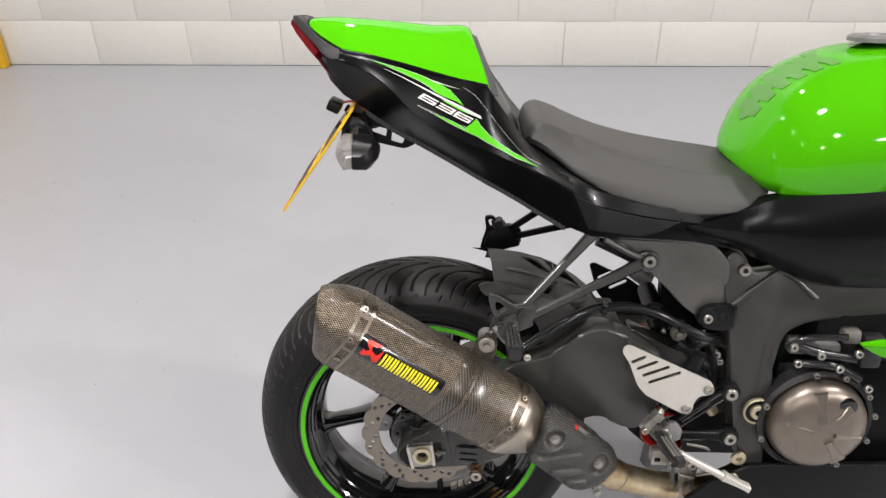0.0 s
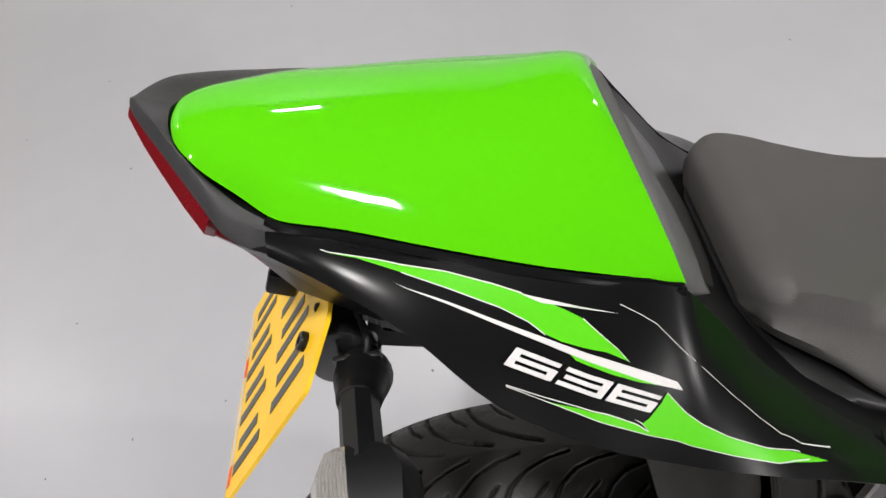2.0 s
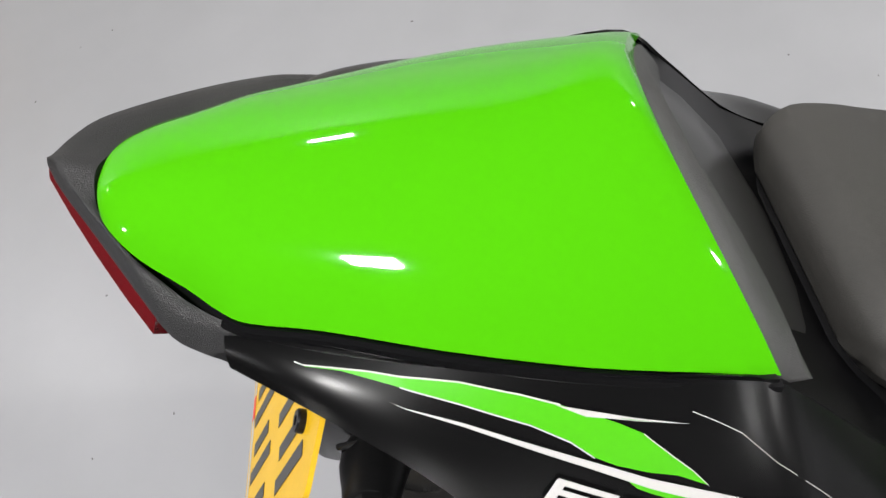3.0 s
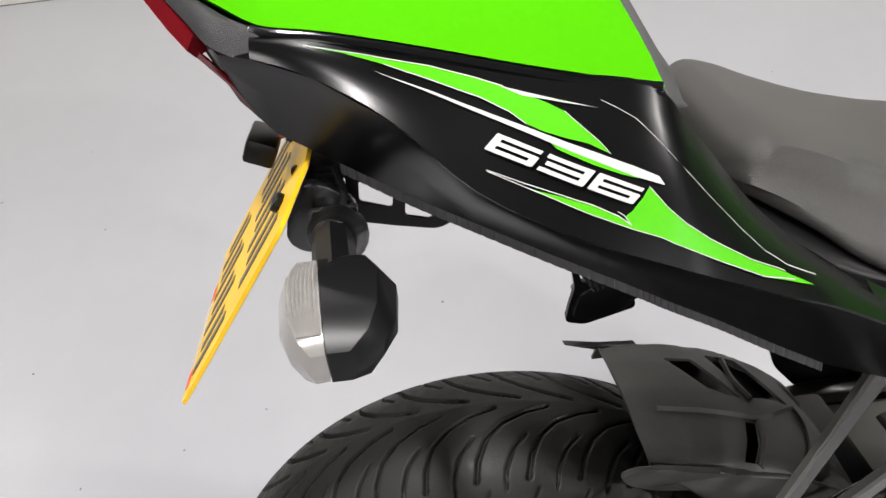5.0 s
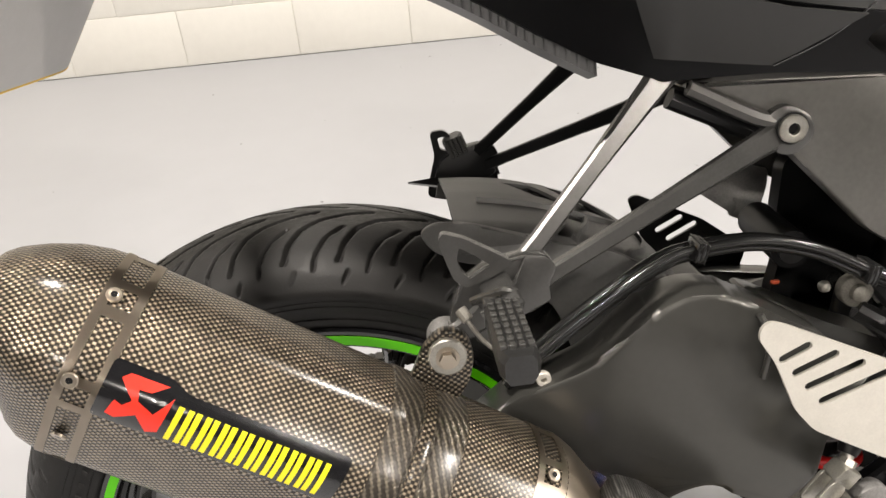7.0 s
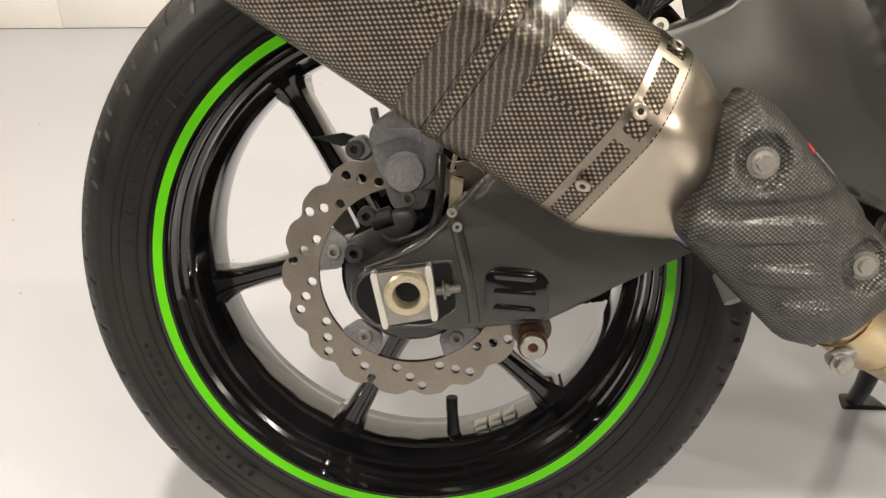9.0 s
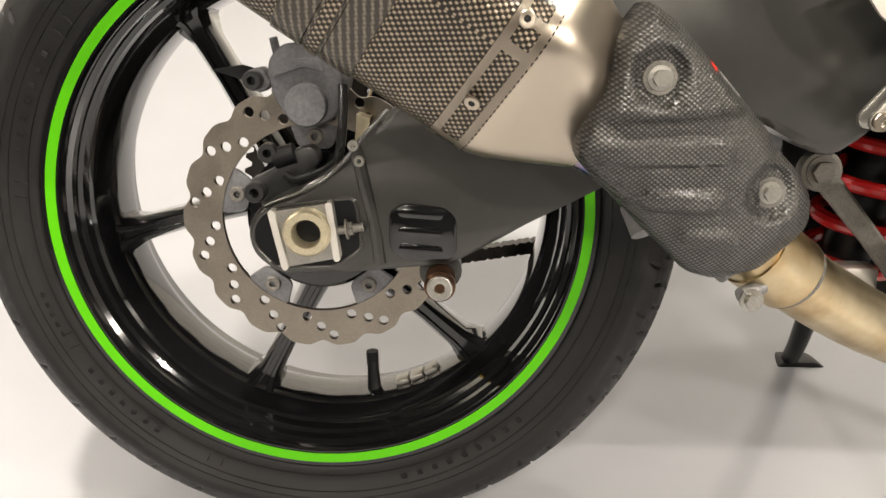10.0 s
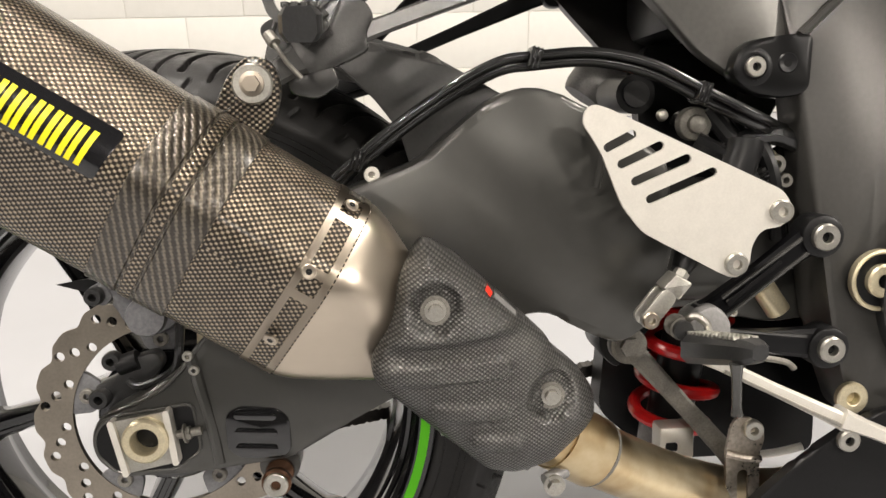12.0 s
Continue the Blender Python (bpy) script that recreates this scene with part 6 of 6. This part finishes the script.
    # monoshock, spring and link
    sh = group_part("monoshock", bike, "rear shock absorber with a red coil spring")
    a, c = Vector((.500, -.010, .150)), Vector((.462, -.010, -.060))
    coil = []
    for k in range(85):
        t = k / 84
        q = a.lerp(c, t)
        coil.append(q + Vector((.036 * math.cos(t * 2 * math.pi * 6.0), .036 * math.sin(t * 2 * math.pi * 6.0), 0)))
    part("spring", tube(coil, .0066, 10, 2), M_red, sh, "glossy red coil spring")
    part("damper_body", tube([a + Vector((.006, 0, .03)), c - Vector((.004, 0, .02))], .022, 20, 1), M_satin, sh)
    part("lower_clevis", tube([c, c - Vector((.006, 0, .05))], .027, 20, 1), M_cast, sh)
    ln = group_part("suspension_link", bike, "weathered steel suspension tie rod")
    part("tie_rod", flat_arm((.399, .044), (.500, -.070), .021, .021, -.080, -.078, .009), M_rod, ln, flat_angle=30)
    part("rod_eye", plate(disc_outline(.399, .044, .0165, 28), -.087, -.074, bevel=.002), M_rod, ln)
    bolt(ln, (.399, -.087, .044), .0095, .006, M_rod, hexagon=True)
    part("link_bracket", plate(rounded([(.386, .070), (.388, .020), (.405, .005), (.44, .05), (.44, .12), (.39, .12)], .010), -.034, .03, bevel=.003), M_satin, ln)
    rv = group_part("reservoir", bike, "translucent grey fluid bottle with a dark cap")
    part("bottle", tube([(.392, .06, .262), (.405, .06, .275), (.430, .055, .268)], [.020, .026, .028], 22, 4), M_cast, rv)
    part("cap", tube([(.408, .0, .262), (.404, -.08, .260)], .0165, 22, 1), M_satin, rv)
    part("cap_ring", tube([(.404, -.080, .260), (.4038, -.084, .260)], .011, 22, 1), M_peg, rv)
    hs = group_part("hose_bundle", bike, "glossy black brake hoses tied along the swingarm")
    for dy, dz, r in ((0, 0, .0050), (.009, .003, .0044), (-.007, .006, .0037)):
        part("hose", tube([(.155, -.142 + dy, .196 + dz), (.200, -.142 + dy, .232 + dz), (.246, -.138 + dy, .262 + dz), (.281, -.132 + dy, .279 + dz), (.308, -.126 + dy, .283 + dz), (.355, -.126 + dy, .285 + dz), (.399, -.130 + dy, .275 + dz), (.440, -.134 + dy, .254 + dz), (.482, -.132 + dy, .234 + dz), (.512, -.112 + dy, .224 + dz), (.545, -.080 + dy, .220 + dz)], r, 12, 7), M_hose, hs)
    for p in ((.308, -.128, .285), (.437, -.134, .256), (.172, -.143, .212)):
        part("clip", moved(box(-.0050, .0050, -.0125, .0115, -.0050, .0100, .0025), Matrix.Translation(p) @ Matrix.Rotation(.3, 4, "Y")), M_hose, hs)
        for k in (-1, 0, 1):
            part("clip_tooth", moved(box(-.0008, .0008, -.0132, .0120, -.0055, .0106, .0006, 1), Matrix.Translation(p) @ Matrix.Rotation(.3, 4, "Y") @ Matrix.Translation((.0032 * k, 0, 0))), M_hose, hs)
    bolt(hs, (.183, -.150, .204), .006, .005, M_alu)
    for pts, r, m in ((((.44, -.12, .22), (.47, -.13, .20), (.50, -.12, .17)), .009, M_hose), (((.43, -.10, .24), (.46, -.10, .215), (.475, -.12, .18), (.50, -.12, .15)), .006, M_hose), (((.48, -.11, .24), (.50, -.125, .20), (.512, -.12, .14)), .007, M_satin), (((.454, -.12, .198), (.477, -.12, .219), (.505, -.12, .224), (.529, -.12, .214)), .0085, M_hose), (((.452, -.115, .246), (.458, -.116, .238), (.474, -.118, .218)), .0075, M_peg), (((.52, -.10, .21), (.505, -.11, .19), (.512, -.10, .165)), .006, M_hose)):
        part("cable", tube(list(pts), r, 10, 6), m, hs)
    part("brake_switch", moved(lathe([(.0135, .008), (.0135, -.001), (.0125, -.0022), (.0075, -.003), (.0070, -.0075), (.0045, -.0095), (.0001, -.010)], 28), Matrix.Translation((.4405, -.118, .2345))), M_rod, hs, "dull metal switch with a domed cap")
    part("plug", tube([(.4965, -.121, .2000), (.5040, -.121, .1880), (.5090, -.121, .1790)], [.0085, .0088, .0065], 18, 3), M_bracket, hs)
    for k in range(4):
        part("plug_ridge", tube([(.4980 + .0017 * k, -.121, .1978 - .0030 * k), (.4986 + .0017 * k, -.121, .1968 - .0030 * k)], .0098, 18, 1), M_hose, hs)
    part("plug_collar", tube([(.5000, -.121, .2035), (.5060, -.121, .2065)], .0072, 16, 1), M_brass, hs)
    for p, r, m in (((.504, -.12, .201), .008, M_zinc), ((.512, -.12, .188), .006, M_zinc), ((.495, -.115, .180), .006, M_rod), ((.473, -.118, .081), .004, M_alu)):
        bolt(hs, p, r, .010, m)
    part("ball_end", moved(lathe([(.0001, -.005), (.0035, -.0038), (.005, 0), (.0035, .0038), (.0001, .005)], 20), Matrix.Translation((.413, -.12, .242))), M_zinc, hs, "pale ball end")
    part("connector", box(.492, .514, -.118, -.10, .190, .204, .003), M_peg, hs)
    part("sensor", tube([(.505, -.11, .098), (.520, -.11, .076)], .010, 14, 1), M_brass, hs)
    part("spring_seat", box(.4335, .4666, -.07, -.045, -.072, -.040, .004), M_alu, hs)
    part("seat_slot", box(.439, .450, -.0715, -.069, -.062, -.054, .002), M_satin, hs)
    part("wire_tag", box(.380, .387, -.100, -.096, .239, .242, .001), M_wire, hs)


controls()


# -- number plate, indicators, bracket --
def rear_lights():
    g = group_part("number_plate", bike, "yellow number plate held by two bolts, tilted back")
    corner, down, across = Vector((-.117, -.130, .5825)), Vector((-.0995, .017, -.138)), Vector((-.014, .999, .026))
    n = across.cross(down).normalized()
    if n.x > 0:
        n = -n

    def on(a, f, lift=0.0):
        """A point of the plate: a metres across it, f of its height down from the near corner."""
        return corner + across * a + down * f + n * lift

    corners = rounded([(0, 1.015), (.205, 1.015), (.205, .0), (.165, -.20), (.040, -.20), (0, .0)], .02, 3)
    part("plate_sheet", loft([[on(a, f, 0) for a, f in corners], [on(a, f, .003) for a, f in corners]]), M_plate, g, flat_angle=30)
    back = [(.004 + a * .962, .01 + f * .97) for a, f in corners]
    part("plate_backing", loft([[on(a, f, -.0010) for a, f in back], [on(a, f, -.0002) for a, f in back]]), M_white, g, "white plastic plate back", flat_angle=30)
    for f0, f1, places in ((.56, .92, (.022, .068, .114, .160)), (.04, .42, (.030, .076, .122, .166))):
        for a in places:
            for da, lo, hi in ((0, f0, f1), (.020, f0 + .06, f1 - .04)):
                bm = loft([[on(aa, ff, lift) for aa, ff in ((a + da - .0048, hi), (a + da + .0048, hi), (a + da + .0048, lo), (a + da - .0048, lo))] for lift in (.0032, .0036)])
                part("bar", bm, M_bars, g)
    part("edge_print", loft([[on(a, f, lift) for a, f in ((.012, .985), (.190, .985), (.190, .955), (.012, .955))] for lift in (.0031, .0034)]), M_white, g, "pale printed line along the lower edge")
    for a0, a1 in ((.012, .030), (.120, .140)):
        part("edge_print", loft([[on(a, f, lift) for a, f in ((a0, .988), (a1, .988), (a1, .952), (a0, .952))] for lift in (.0034, .0037)]), M_redprint, g, "red printed mark")
    for a in (.046, .160):
        bolt(g, on(a, .04, .003), .007, .005, M_satin, aim=tuple(n))
    h = group_part("plate_bracket", bike, "black cut-out plate bracket under the tail")
    out = rounded([(-.116, .600), (-.080, .596), (-.012, .556), (-.004, .548), (-.022, .540), (-.050, .546), (-.112, .562)], .006)
    holes = [rounded([(-.106, .590), (-.080, .587), (-.084, .570), (-.106, .573)], .003), rounded([(-.072, .584), (-.050, .572), (-.052, .560), (-.074, .568)], .003), rounded([(-.042, .568), (-.022, .556), (-.026, .548), (-.044, .553)], .003)]
    part("mount_lobe", plate(rounded([(-.114, .596), (-.092, .596), (-.074, .580), (-.074, .560), (-.090, .548), (-.112, .545), (-.124, .556)], .010), -.094, -.082, bevel=.002), M_hose, h)
    part("lobe_web", box(-.110, -.085, -.084, -.066, .580, .592, .002), M_satin, h)
    for y in (-.070, .030):
        part("bracket_side", plate(out, y, y + .003, holes), M_satin, h, smooth=False)
    part("bracket_web", loft([[Vector((x, -.070, z)), Vector((x, .033, z)), Vector((x, .033, z + .003)), Vector((x, -.070, z + .003))] for x, z in ((-.112, .594), (-.06, .588))]), M_satin, h)
    part("plate_lamp", moved(box(-.011, .011, -.020, .020, -.009, .009, .003), Matrix.Translation((-.138, -.030, .602)) @ Matrix.Rotation(.42, 4, "Y")), M_satin, h)
    part("wire", tube([(-.125, -.03, .606), (-.108, -.032, .608), (-.090, -.036, .596), (-.076, -.04, .590)], .0018, 6, 5), M_wire, h)
    part("wire", tube([(-.085, -.08, .600), (-.080, -.095, .586), (-.084, -.11, .580)], .0028, 8, 5), M_hose, h)
    part("bolt_shank", tube([on(.046, .04, -.022), on(.046, .04, .0)], .0035, 8, 1), M_satin, h)

    def indicator(flip):
        ind = group_part("rear_indicator", bike, "black rear indicator with a clear faceted lens on a rubber stalk")
        f = (lambda p: mirror(p)) if flip else (lambda p: Vector(p))
        part("rubber_boot", tube([f((-.090, -.097, .558)), f((-.088, -.101, .560)), f((-.0865, -.106, .564)), f((-.0865, -.115, .569)), f((-.086, -.128, .574)), f((-.086, -.139, .578)), f((-.086, -.1395, .578))], [.0150, .0185, .0198, .0190, .0162, .0142, .0122], 20, 4), M_satin, ind)
        part("boot_lid", moved(box(-.016, .016, -.0022, .0022, -.007, .007, .0015), Matrix.Translation(f((-.0875, -.1035, .5775))) @ Matrix.Rotation(.3, 4, "X")), M_hose, ind)
        part("stalk", tube([f((-.086, -.138, .578)), f((-.081, -.188, .580))], .0130, 8, 1), M_satin, ind)
        # y, left, right, top, bottom
        secs = ((-.179, -.098, -.066, .590, .572), (-.184, -.106, -.056, .592, .562), (-.197, -.112, -.048, .591, .556), (-.222, -.110, -.049, .586, .552), (-.236, -.104, -.056, .580, .552), (-.2435, -.095, -.069, .573, .555))
        shell, lensl = [], []
        for y, xl, xr, zt, zb in secs:
            b = -.0895 + .09 * (-.18 - y)
            h = zt - zb
            shell.append([f(p) for p in ((b, y, zt), (xr - .22 * (xr - b), y, zt), (xr, y, zt - .35 * h), (xr, y, zt - .6 * h), (xr - .3 * (xr - b), y, zb), (b, y, zb))])
            lensl.append([f(p) for p in ((b - .0006, y, zt - .0008), (xl + .25 * (b - xl), y, zt - .0012), (xl, y, zt - .4 * h), (xl, y, zt - .6 * h), (xl + .3 * (b - xl), y, zb), (b - .0006, y, zb + .0008))])
        part("housing", loft(shell), M_satin, ind, flat_angle=32)
        part("lens", loft(lensl), M_lens, ind, "clear indicator lens", flat_angle=25)
        for k in range(1, 8):
            u = k / 8
            rib = []
            for y, xl, xr, zt, zb in secs[1:5]:
                b = -.0895 + .09 * (-.18 - y)
                rib.append(f((xl + (b - xl) * (.25 + .72 * u), y, zt - .0009)))
            part("lens_rib", tube(rib, .0011, 6, 3), M_lens, ind)

    indicator(False)
    indicator(True)


rear_lights()
